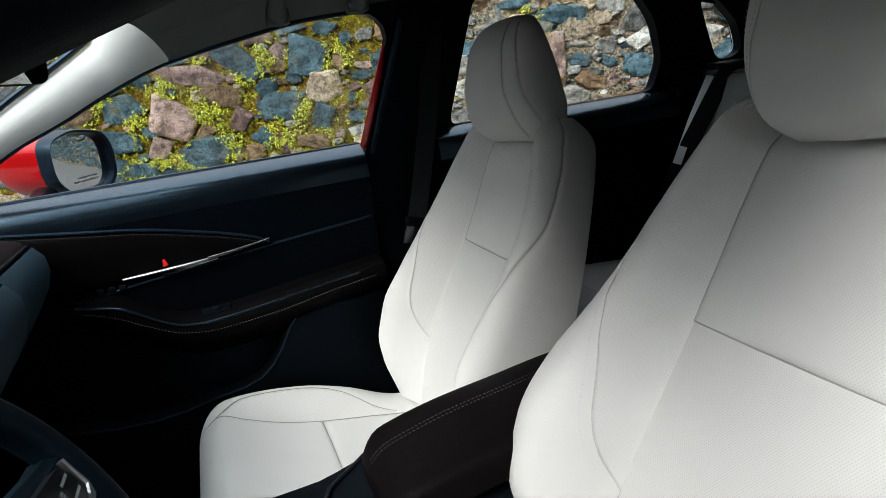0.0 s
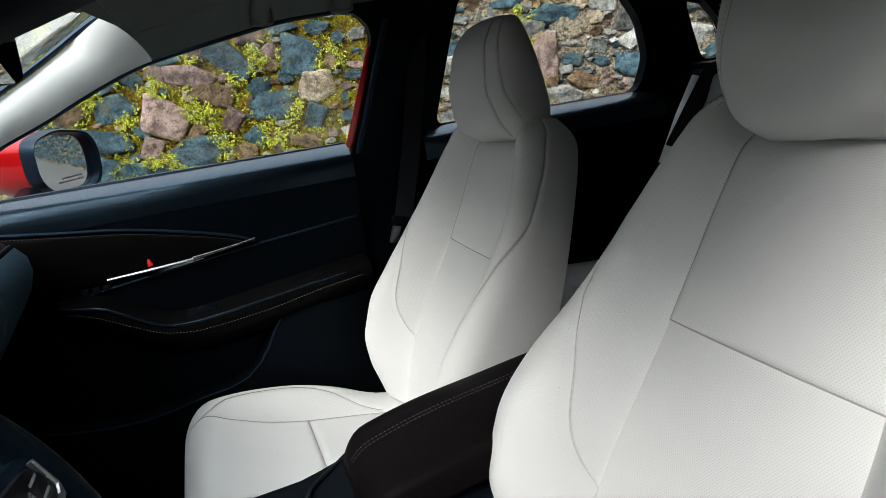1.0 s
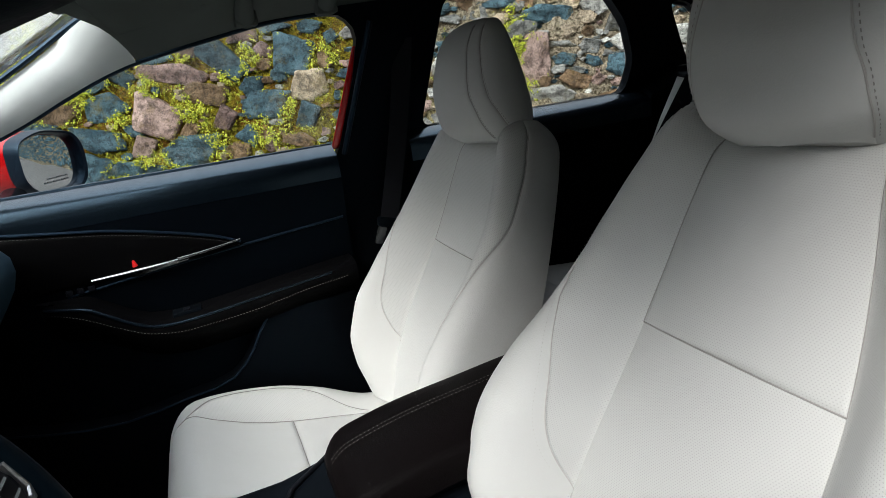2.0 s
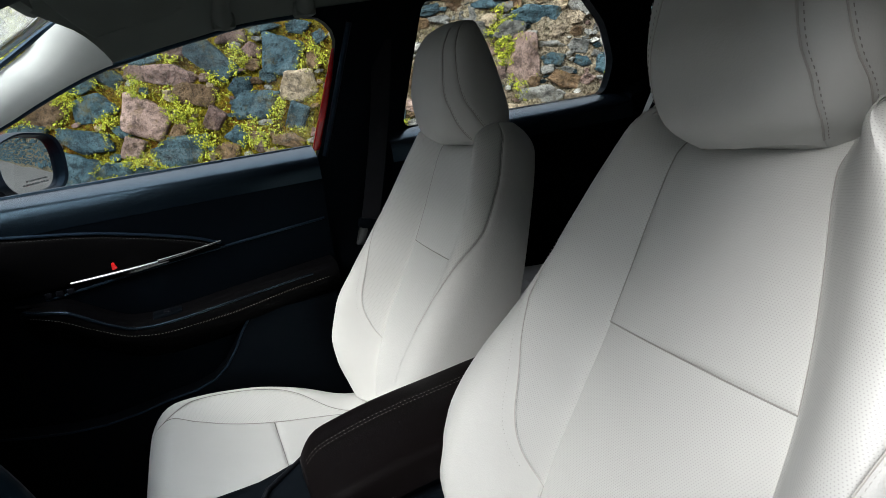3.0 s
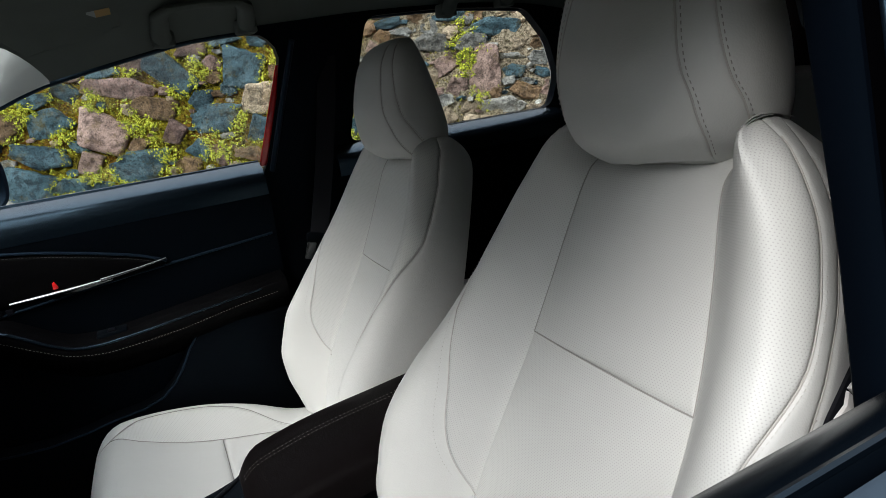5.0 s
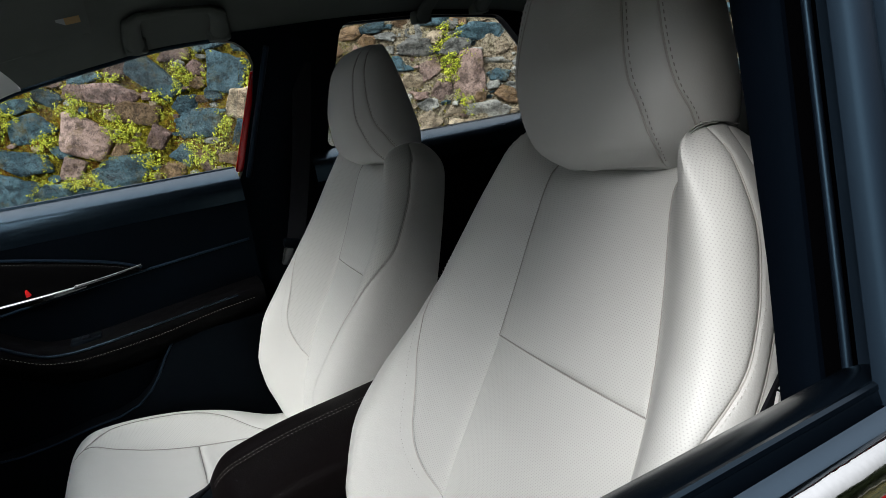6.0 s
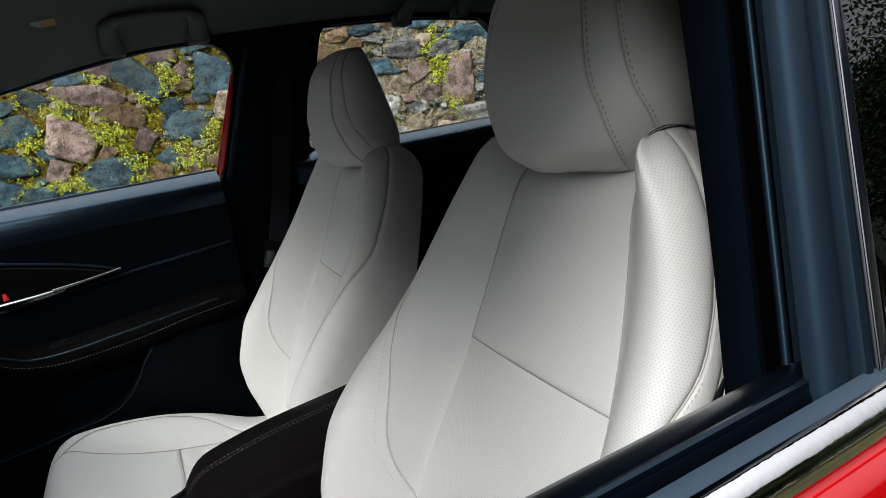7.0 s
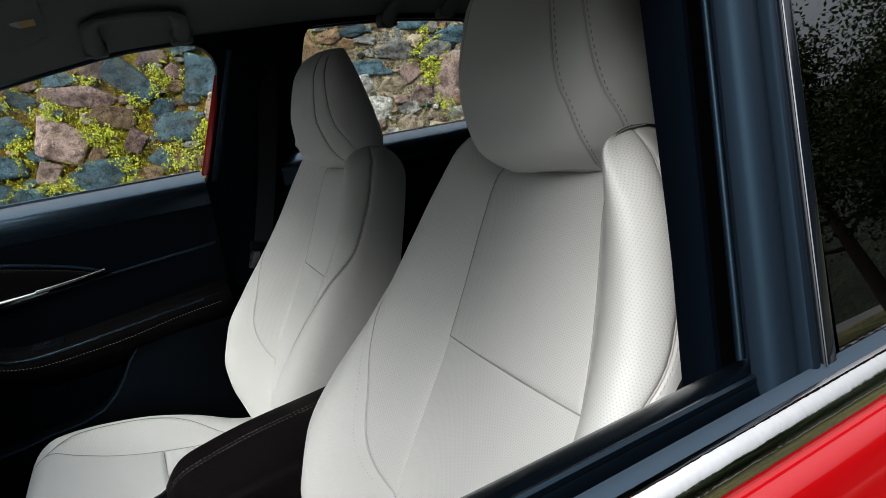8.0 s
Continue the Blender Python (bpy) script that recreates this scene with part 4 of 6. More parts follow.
rd_door = door_shell("rear_driver_door", "red rear car door with dark glass and chrome strip", -1, .024, .80)


def sill(d, name, prof, mat, x0, x1, label=""):
    bm = bmesh.new()
    capped(bm, [[(x0 + (x1 - x0) * i / 6, -y, z) for y, z in prof] for i in range(7)])
    return part(name, bm, mat, d, label)


INNER_SILL = [(.660, .80), (.682, .95), (.694, .980), (.706, .998), (.716, 1.0050), (.7235, 1.0075), (.7310, 1.0080), (.7365, 1.0065), (.7400, 1.001), (.7410, .990), (.7410, .95), (.72, .80)]
SLOT = [(.7411, .95), (.7411, .986), (.7465, .988), (.7465, .95)]
WIPER = [(.7466, .95), (.7466, 1.006), (.749, 1.0095), (.753, 1.009), (.7572, 1.0065), (.7572, .95)]
STRIP = [(.7573, .96), (.7573, 1.0070), (.7595, 1.0096), (.7630, 1.0098), (.7675, 1.0078), (.7715, 1.0035), (.7736, .9975), (.7742, .9940), (.7725, .96)]
for d, x0, x1 in ((dr_door, -1.05, .0215), (rd_door, .0225, .79)):
    sill(d, "inner_sill", INNER_SILL, SILLPAD, x0, min(x1, .7) if d is rd_door else -.050, "black padded window sill")
    if d is dr_door:
        # bead added on the crest to draw a thin highlight
        bm = bmesh.new()
        tube(bm, [(x0 + (-.050 - x0) * i / 8, -.7340, 1.0068) for i in range(9)], .0030, 8)
        part("sill_highlight_bead", bm, SILLPAD, d)
    sill(d, "window_slot", SLOT, CARPET, x0, x1)
    sill(d, "outer_wiper_seal", WIPER, GREYSEAL, x0, x1, "satin black window seal")
    sill(d, "chrome_strip", STRIP, CHROME, x0, x1, "bright chrome waistline strip")
bm = bmesh.new()
grid(bm, [[(-1.04 + i * .11, -y, z) for i in range(10)] for y, z in ((.66, .80), (.69, .70), (.70, .5), (.70, .24))])
part("inner_panel", bm, SOFT, dr_door)
bm = bmesh.new()
grid(bm, [[(.04 + i * .075, -y, z) for i in range(11)] for y, z in ((.735, 1.004), (.70, .99), (.685, .95), (.70, .80), (.71, .5), (.71, .24))])
part("inner_panel", bm, BLACK, rd_door)


def upright(d, name, x0, x1, out, depth, mat, z0=1.0, z1=1.33, lean=.32, bevel=.003, label=""):
    bm = bmesh.new()
    prism(bm, [(x0 + lean * (z0 - 1.03), z0), (x1 + lean * (z0 - 1.03), z0), (x1 + lean * (z1 - 1.03), z1), (x0 + lean * (z1 - 1.03), z1)],
          lambda a, b, q: (a, -side_y(b, out - q), b), depth, bevel)
    return part(name, bm, mat, d, label)


bm = bmesh.new()
capped(bm, [[(dx + .32 * (z - 1.03), -side_y(z, o), z) for dx, o in ((-.0650, -.016), (-.0642, -.009), (-.0615, -.0045), (-.0565, -.0022), (-.0510, -.0015), (-.0460, -.0025), (-.0425, -.006), (-.0415, -.011), (-.0412, -.016))] for z in (1.0 + i * .03 for i in range(12))])
part("window_frame", bm, FRAME, dr_door, "satin black upright window frame")
upright(rd_door, "window_frame", -.0400, -.0318, .002, .04, FRAME, 1.000, label="satin black upright window frame")
upright(rd_door, "frame_edge", -.0306, -.0200, .003, .02, EDGE, 1.000, bevel=.002)
bm = bmesh.new()
tube(bm, [(-.0311 + .32 * (z - 1.03), -side_y(z, .0035), z) for z in [1.0 + i * .03 for i in range(12)]], .0006, 6)
part("bright_bead", bm, DARKCHROME, rd_door, "thin bright edge of the window frame")
HEIGHTS = [.30, .60, .90] + [.95 + i * .03 for i in range(14)]


def pillar_rows(profile):
    return [[(dx + .32 * (max(z, .95) - 1.03), -side_y(max(z, .9), o - (.055 * max(0, z - 1.05) if o < -.08 else 0)), z) for dx, o in profile] for z in HEIGHTS]


for x, r, o in ((-.0210, .0031, -.0565), (-.0255, .0014, -.0445)):
    bm = bmesh.new()
    tube(bm, [row[0] for row in pillar_rows([(x, o)])], r, 10)
    part("pillar_seal", bm, RUBBER, car, "black rubber door seal along the pillar")
bm = bmesh.new()
capped(bm, pillar_rows(((-.031, -.067), (-.0335, -.0695), (-.035, -.074), (-.035, -.083), (-.031, -.095), (-.020, -.103), (.05, -.106), (.13, -.100), (.13, -.07), (.0, -.067))))
part("b_pillar_trim", bm, PILLAR_CLOTH, car, "dark woven pillar trim beside the driver's seat")
bm = bmesh.new()
capped(bm, pillar_rows(((-.027, -.0665), (-.018, -.056), (-.022, -.043), (-.030, -.030), (-.036, -.016), (.03, -.016), (.06, -.0665))))
part("b_pillar_core", bm, GAP, car, "pillar core coloured dead black for the shade in the door gap")
bm = bmesh.new()
prism(bm, [(-.020, 1.004), (.755, 1.004), (.76, 1.12), (.66, 1.325), (.36, 1.34), (.07, 1.336)], on_side(-1, -.005), .004)
g = part("door_glass", bm, TINTED, rd_door, "dark tinted rear door glass")

# door mirror on the passenger side
mirror = thing("door_mirror", "red door mirror with black rim on the passenger door", "car mirror", (-.90, .84, .99))
MC = Vector((-.803, .960, 1.078))
facing = Vector((.83, -.56, -.035)).normalized()
right = Vector((0, 0, 1)).cross(facing).normalized()
upv = facing.cross(right)
SHAPE = rounded([(-.092, .056), (-.02, .076), (.072, .062), (.094, .026), (.090, -.046), (.060, -.074), (-.055, -.070), (-.094, -.030)], .028, 4)


def mirror_at(s, dz):
    return [MC + right * a * (s if a > 0 or s < 1 else 1 + (s - 1) * .25) + upv * b * (s if s < 1 else 1 + (s - 1) * .6) + facing * dz for a, b in SHAPE]


bm = bmesh.new()
capped(bm, [mirror_at(.93, -.005)] + [mirror_at(s, .001 + .0042 * (1 - (s / .93) ** 2)) for s in (.93, .80, .65, .5, .35, .2, .08)])
mg = part("mirror_glass", bm, MIRROR, mirror, "mirror glass")
bm = bmesh.new()
for row_, (w0, w1) in enumerate(((-.02, .045), (-.03, .050))):
    for i in range(9):
        a = w0 + (w1 - w0) * i / 9
        q = MC + right * a + upv * (-.040 - .009 * row_) + facing * .0050
        w = (w1 - w0) / 9 * (.5 + .3 * ((i * 7 + row_) % 3) / 2)
        bm.faces.new([bm.verts.new(v) for v in (q, q + right * w, q + right * w + upv * .004, q + upv * .004)])
part("etched_writing", bm, LABEL, mg, "faint etched bars of writing")
bm = bmesh.new()
rows = [mirror_at(.95, -.004), mirror_at(.95, .006), mirror_at(1.0, .018), mirror_at(1.10, .020), mirror_at(1.16, .006), mirror_at(1.17, -.02)]
grid(bm, rows, wrap=True)
part("mirror_rim", bm, SATIN, mirror, "black mirror rim")
bm = bmesh.new()
capped(bm, [mirror_at(1.165, -.02), mirror_at(1.17, -.07), mirror_at(1.10, -.12), mirror_at(.88, -.158), mirror_at(.45, -.178)])
part("mirror_housing", bm, PAINT, mirror, "glossy red mirror housing")
bm = bmesh.new()
tube(bm, [(-.90, .765, 1.005), (-.895, .80, 1.005), (-.89, .85, 1.01), (-.88, .90, 1.02)], [.03, .024, .022, .03], 12, .6)
part("mirror_foot", bm, GLOSS, mirror, "black mirror foot")


# ---- cabin fittings ----
console = thing("centre_console", "black centre console with dark brown leather armrest lid", "car console", (-.4, 0, .26))
bm = bmesh.new()
rows = []
TOPZ = cur((-1.1, .60), (-.8, .575), (-.6, .562), (-.47, .562), (-.40, .575), (-.36, .585), (.08, .60))
for i in range(41):
    x = -1.12 + i * 1.2 / 40
    z = TOPZ(x)
    rows.append([(x, -.115, .255), (x, -.118, z - .05), (x, -.116, z - .014), (x, -.108, z - .003), (x, -.098, z), (x, -.090, z - .002), (x, .0, z - .004), (x, .100, z - .002), (x, .110, z), (x, .122, z - .003), (x, .130, z - .014), (x, .132, z - .05), (x, .128, .255)])
capped(bm, rows)
body_ = part("console_body", bm, BLACK, console)
bm = bmesh.new()
for cx in (-.455, -.555):
    ring = [(math.cos(a), math.sin(a)) for a in (2 * math.pi * i / 28 for i in range(28))]
    rows = [[(cx + c * .047, s * .047, .5602 + .002) for c, s in ring], [(cx + c * .043, s * .043, .566) for c, s in ring], [(cx + c * .039, s * .039, .5605) for c, s in ring], [(cx + c * .037, s * .037, .5590) for c, s in ring]]
    grid(bm, rows, wrap=True)
part("cup_holder_ring", bm, GLOSS, console, "gloss black cup holder rim")
bm = bmesh.new()
for cx in (-.455, -.555):
    bm.faces.new([bm.verts.new((cx + math.cos(a) * .039, math.sin(a) * .039, .5612)) for a in (2 * math.pi * i / 28 for i in range(28))])
part("cup_holder_well", bm, CARPET, console)
bm = bmesh.new()
tube(bm, [(-.365, .122, .588), (-.395, .112, .576), (-.425, .098, .569), (-.450, .082, .566), (-.461, .059, .565), (-.465, .03, .564)], .0045, 10)
part("console_rim", bm, GLOSS, console, "gloss black console rim")
bm = bmesh.new()
rows = []
LIDZ = cur((-.395, .628), (-.36, .640), (-.25, .660), (-.15, .668), (.0, .678), (.06, .678))
n = 32
for i in range(n + 1):
    x = -.392 + .44 * easing(n)[i]
    e = min((x + .392) / .05, (.048 - x) / .04, 1)
    w = .100 * (1 - .28 * (1 - max(0, e)) ** 2.2)
    z = LIDZ(x) - .016 * (1 - max(0, e)) ** 3
    ring = []
    for a, b in ((-1, -.055), (-1.02, -.03), (-1.0, -.014), (-.95, -.005), (-.85, -.0005), (-.6, .003), (-.3, .005), (0, .006), (.3, .005), (.6, .003), (.85, -.0005), (.95, -.005), (1.0, -.014), (1.02, -.03), (1, -.055)):
        ring.append((x, .002 + a * w, z + b))
    rows.append(ring)
capped(bm, rows)
lid = part("armrest_lid", bm, BROWN, console, "dark brown leather lid with twin stitched seam", 60)
for y in (.022, .031):
    bm = bmesh.new()
    xs = [-.388 + i * .42 / 100 for i in range(101)]
    stitches(bm, [(x, y + .02 * (x + .388), LIDZ(x) + .0062 - .016 * (1 - min(1, max(0, (x + .392) / .05))) ** 3) for x in xs], [(0, 0, 1)] * 100, .0042, .0030, .0007)
    part("lid_stitching", bm, THREAD, lid, "pale stitching")
bm = bmesh.new()
box(bm, (-.37, -.085, .56), (.04, .088, .63), .01)
part("storage_box", bm, BLACK, console)
for i in range(2):
    bm = bmesh.new()
    box(bm, (-.66 - .05 * i, .03, .556), (-.632 - .05 * i, .055, .570), .003)
    part("console_button", bm, GLOSS, console)

dash = thing("dashboard", "black and dark brown padded dashboard", "dashboard", (-1.1, 0, .26))
bm = bmesh.new()
PROF = [(-1.40, .98), (-1.2, 1.000), (-1.0, .995), (-.92, .985), (-.875, .970), (-.868, .962)]
FACE = [(-.858, .957), (-.842, .935), (-.840, .905), (-.852, .870), (-.875, .835), (-.94, .745), (-1.0, .68), (-1.10, .5), (-1.40, .24)]
ys = [-.70 + i * 1.38 / 60 for i in range(61)]
grid(bm, [[(x - .05 * max(0, (abs(y) - .55) / .13) ** 2 + .02 * (abs(y) < .3), y, z - .03 * max(0, (abs(y) - .55) / .13) ** 2) for y in ys] for x, z in PROF])
part("upper_pad", bm, BROWN, dash, "dark brown stitched upper pad")
bm = bmesh.new()
grid(bm, [[(x - .05 * max(0, (abs(y) - .55) / .13) ** 2 + .02 * (abs(y) < .3), y, z - .03 * max(0, (abs(y) - .55) / .13) ** 2) for y in ys] for x, z in FACE])
part("lower_face", bm, DASHFACE, dash, "black soft dashboard face")
for y in (-.70, .68):
    bm = bmesh.new()
    bm.faces.new([bm.verts.new((x - .05 * 1.0, y, z - .03)) for x, z in PROF + FACE])
    part("end_cap", bm, BLACK, dash)
bm = bmesh.new()
tube(bm, [(-.866 - .05 * max(0, (abs(y) - .55) / .13) ** 2 + .02 * (abs(y) < .3), y, .960 - .03 * max(0, (abs(y) - .55) / .13) ** 2) for y in ys], .004, 8)
part("pad_welt", bm, SOFT, dash)

wheel = thing("steering_wheel", "black leather steering wheel with satin metal switch trim", "steering wheel", (-.82, -.37, .84))
WC_ = Vector((-.695, -.37, .878))
wax = Vector((.90, 0, .43)).normalized()
wr, wu = Vector((0, 1, 0)), wax.cross(Vector((0, 1, 0))) * -1
wheel_at = lambda a, r, d=0: WC_ + wr * math.cos(a) * r + wu * math.sin(a) * r + wax * d
bm = bmesh.new()
rows = []
for i in range(65):
    a = 2 * math.pi * i / 64
    c = wheel_at(a, .182)
    rd = (wr * math.cos(a) + wu * math.sin(a))
    rows.append([c + rd * .0165 * math.cos(k) + wax * .0165 * math.sin(k) for k in (2 * math.pi * j / 12 for j in range(12))])
grid(bm, rows, wrap=True)
part("rim", bm, RIMLEATHER, wheel, "black leather rim")
bm = bmesh.new()
capped(bm, [[wheel_at(2 * math.pi * j / 24, r, d) for j in range(24)] for r, d in ((.06, -.05), (.082, -.02), (.078, .005), (.05, .018))])
part("hub", bm, BLACK, wheel)
for a in (0, math.pi, -math.pi / 2):
    bm = bmesh.new()
    rd = wr * math.cos(a) + wu * math.sin(a)
    tg = wax.cross(rd)
    capped(bm, [[WC_ + rd * r + tg * w * s + wax * d for s, d in ((-1, -.02), (-1, 0), (-.7, .008), (.7, .008), (1, 0), (1, -.02))] for r, w in ((.05, .045), (.10, .036), (.15, .026), (.175, .024))])
    spoke = part("spoke", bm, RIMLEATHER, wheel)
    if a == 0:
        bm = bmesh.new()
        prism(bm, rounded([(.070, -.020), (.135, -.016), (.140, .020), (.072, .030)], .012), lambda p, q, d: WC_ + rd * p + tg * q + wax * (.018 - d), .012, .002)
        part("switch_panel", bm, GLOSS, spoke)
        bm = bmesh.new()
        tube(bm, [WC_ + rd * p + tg * q + wax * .017 for p, q in ((.070, -.022), (.10, -.022), (.136, -.019), (.143, -.010), (.144, .020))], .0035, 8)
        part("switch_trim", bm, STEEL, spoke, "satin metal switch trim")
        bm = bmesh.new()
        for p, q in ((.122, -.004), (.122, .012)):
            c = WC_ + rd * p + tg * q + wax * .0185
            bm.faces.new([bm.verts.new(c + rd * x + tg * y) for x, y in ((-.010, -.0015), (.010, -.0015), (.010, .0015), (-.010, .0015))])
        part("switch_marks", bm, LABEL, spoke, "pale switch legend marks")
        word = bpy.data.curves.new("switch_word", type='FONT')
        word.body, word.size, word.align_x, word.extrude = "SET +", .008, 'CENTER', .0001
        word.materials.append(LABEL)
        txt = new("switch_word", word)
        txt.parent = spoke
        c = WC_ + rd * .100 + tg * .002 + wax * .0190
        ax, ay = -tg, rd
        txt.matrix_basis = Matrix((( ax.x, ay.x, wax.x, c.x), (ax.y, ay.y, wax.y, c.y), (ax.z, ay.z, wax.z, c.z), (0, 0, 0, 1)))
bm = bmesh.new()
tube(bm, [WC_ - wax * .03, WC_ - wax * .20], [.05, .06], 16)
part("column", bm, BLACK, wheel)

inner_mirror = thing("rear_view_mirror", "black framed rear-view mirror hanging at the windscreen", "car mirror", (-.71, -.02, 1.335))
bm = bmesh.new()
RM = Vector((-.705, -.035, 1.260))
rf = Vector((.93, -.36, -.02)).normalized()
rr = Vector((0, 0, 1)).cross(rf).normalized()
ru = rf.cross(rr)
RSH = rounded([(-.125, .020), (-.115, .034), (.115, .034), (.125, .020), (.120, -.030), (.105, -.036), (-.105, -.036), (-.120, -.030)], .012, 3)
ring = lambda s, d: [RM + rr * a * s + ru * b * s + rf * d for a, b in RSH]
capped(bm, [ring(.97, .0), ring(.97, .003)])
part("mirror_glass", bm, MIRROR, inner_mirror)
bm = bmesh.new()
capped(bm, [ring(.98, .0025), ring(1.0, .0), ring(1.0, -.012), ring(.85, -.03), ring(.3, -.04)])
part("mirror_case", bm, BLACK, inner_mirror)
bm = bmesh.new()
tube(bm, [RM - rf * .035, RM - rf * .05 + Vector((-.02, .01, .06)), Vector((-.715, -.01, 1.335))], .012, 10)
part("mirror_stalk", bm, BLACK, inner_mirror)

visor = thing("sun_visor", "pale cloth sun visor folded up, with warning label", "sun visor", (-.5, .37, 1.38), "sun visors")
bm = bmesh.new()
rows = []
for i in range(13):
    y = .15 + .36 * i / 12
    e = 1 - (abs(i - 6) / 6) ** 6
    rows.append([(x + .05 * (i / 12) ** 4 * (x < -.45), y, ROOF(x) - (1.0 if abs(y) < .01 else 1) * ((abs(y) / .64) ** 3.4) * (ROOF(x) - RAIL(x)) - .012 - dz * e) for x, dz in ((-.60, -.004), (-.595, .0), (-.56, .003), (-.46, .004), (-.395, .003), (-.382, -.002), (-.385, -.010), (-.50, -.012), (-.59, -.010))])
capped(bm, rows)
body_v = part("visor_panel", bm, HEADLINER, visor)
bm = bmesh.new()


def under(x, y, d):
    return (x, y, ROOF(x) - (abs(y) / .64) ** 3.4 * (ROOF(x) - RAIL(x)) - d)




def slip(x0, x1):
    """A stretch of the printed slip near the visor's edge."""
    return [under(x, y, .0175) for x, y in ((x0, .417), (x1, .417), (x1, .447), (x0, .447))]


bm.faces.new([bm.verts.new(v) for v in slip(-.47, -.42)])
part("label", bm, LABEL, body_v, "pale printed label")
bm = bmesh.new()
bm.faces.new([bm.verts.new(v) for v in slip(-.42, -.395)])
part("label_stripe", bm, AMBER, body_v, "amber label stripe")
copy_thing(visor, Matrix.Translation((-.5, -.37, 1.38)))

grab = thing("grab_handle", "pale grey grab handle on the roof lining", "grab handle", (-.22, .60, 1.36), "grab handles")
bm = bmesh.new()
hx = [(-.310, .602, 1.318), (-.314, .565, 1.340), (-.313, .515, 1.360), (-.296, .490, 1.369), (-.23, .484, 1.373), (-.165, .490, 1.373), (-.146, .515, 1.366), (-.138, .565, 1.350), (-.137, .602, 1.330)]
tube(bm, hx, [.020, .019, .017, .012, .011, .012, .017, .019, .020], 12, .7)
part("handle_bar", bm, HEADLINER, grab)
for x, z in ((-.310, 1.322), (-.137, 1.332)):
    bm = bmesh.new()
    box(bm, (x - .023, .585, z - .012), (x + .023, .625, z + .02), .006)
    part("handle_mount", bm, HEADLINER, grab)
grab_rear = copy_thing(grab, Matrix.Translation((.45, .595, 1.362)))

# belts
belt = thing("seat_belt", "black seat belt with chrome tongue hanging on the pillar", "seat belt", (.02, .66, 1.25), "seat belts")


def ribbon(bm, pts, w, across):
    a = Vector(across).normalized() * w / 2
    t = Vector((0, .0012, 0))
    rows = []
    for q in pts:
        q = Vector(q)
        rows.append([q - a - t, q + a - t, q + a + t, q - a + t])
    return capped(bm, rows)


bm = bmesh.new()
ribbon(bm, [(.045 - .10 * k + .01 * math.sin(3 * k), .648 + .012 * math.sin(2.5 * k) + .01 * k, 1.255 - .435 * k) for k in (i / 14 for i in range(15))], .047, (.85, -.5, 0))
ribbon(bm, [(-.060 + .05 * k, .662, .82 - .54 * k) for k in (i / 8 for i in range(9))], .047, (.85, -.5, 0))
part("webbing", bm, BELT, belt)
bm = bmesh.new()
prism(bm, rounded([(-.085, .842), (-.030, .826), (-.036, .804), (-.090, .818)], .008), lambda a, b, d: (a, .640 + d, b), .014, .003)
tongue = part("tongue_cover", bm, BLACK, belt)
bm = bmesh.new()
prism(bm, rounded([(-.089, .818), (-.066, .811), (-.083, .770), (-.104, .776)], .004), lambda a, b, d: (a, .645 + d, b), .004, .001)
part("tongue", bm, DARKCHROME, tongue, "bright steel belt tongue")
bm = bmesh.new()
box(bm, (.02, .645, 1.235), (.075, .70, 1.30), .012)
part("upper_guide", bm, BLACK, belt)

strap = thing("belt_strap", "black belt strap with a pale sewn label beside the driver's seat", "seat belt", (-.06, -.655, .90), "seat belts")
shifted = lambda q: Vector(q) + Vector((.004, -.004, 0))
bm = bmesh.new()
ribbon(bm, [shifted(q) for q in ((-.105, -.662, .845), (-.080, -.657, .893), (-.062, -.653, .921), (-.047, -.650, .934), (-.010, -.645, .966), (.04, -.640, 1.0))], 0.013, (.55, -.30, -.78))
web = part("webbing", bm, BELT, strap)
bm = bmesh.new()
stitches(bm, [shifted(q) for q in ((-.080, -.661, .893), (-.062, -.657, .921), (-.050, -.654, .932))], [(-.3, -.9, .3)] * 2, .0042, .0026, .0011)
part("stitching", bm, PALE_CORD, web, "white thread")
for a, b in ((0, .46), (.50, 1)):
    bm = bmesh.new()
    ends = [shifted((-.046, -.6535, .9345)).lerp(shifted((-.012, -.6485, .9645)), t) for t in (a, (a + b) / 2, b)]
    ribbon(bm, [ends[0], ends[1] + Vector((0, -.0025, .001)), ends[2]], .011, (.55, -.30, -.78))
    part("sewn_label", bm, SEATTHREAD, web, "pale grey padded label")

rear_belt = thing("rear_seat_belt", "black seat belt lying over the rear seat side", "seat belt", (.9, .60, 1.07), "seat belts")
bm = bmesh.new()
BX, BY = cur((.74, .68), (.829, .715), (.968, .785), (1.086, .855)), cur((.74, .60), (.829, .585), (.968, .557), (1.086, .540))
ribbon(bm, [(BX(z), BY(z), z) for z in (1.086 - .0346 * i for i in range(11))], .046, (.55, -.80, -.30))
part("webbing", bm, BELT, rear_belt)
bm = bmesh.new()
box(bm, (.845, .50, 1.076), (.955, .62, 1.096), .008)
part("belt_guide", bm, SOFT, rear_belt)

# rear bench
bench = thing("bench_seat", "rear white leather bench seat, its backrest coloured dark for shade", "car seat", (.75, 0, .262))
bm = bmesh.new()


def bench_back(y, k):
    c = 1 - abs(y / .66) ** 6
    return Vector((.67 + .21 * k - .03 * math.cos(2 * math.pi * y / .55) * .4 - .02 * c, y, .58 + .50 * k - .05 * (1 - c) * k))


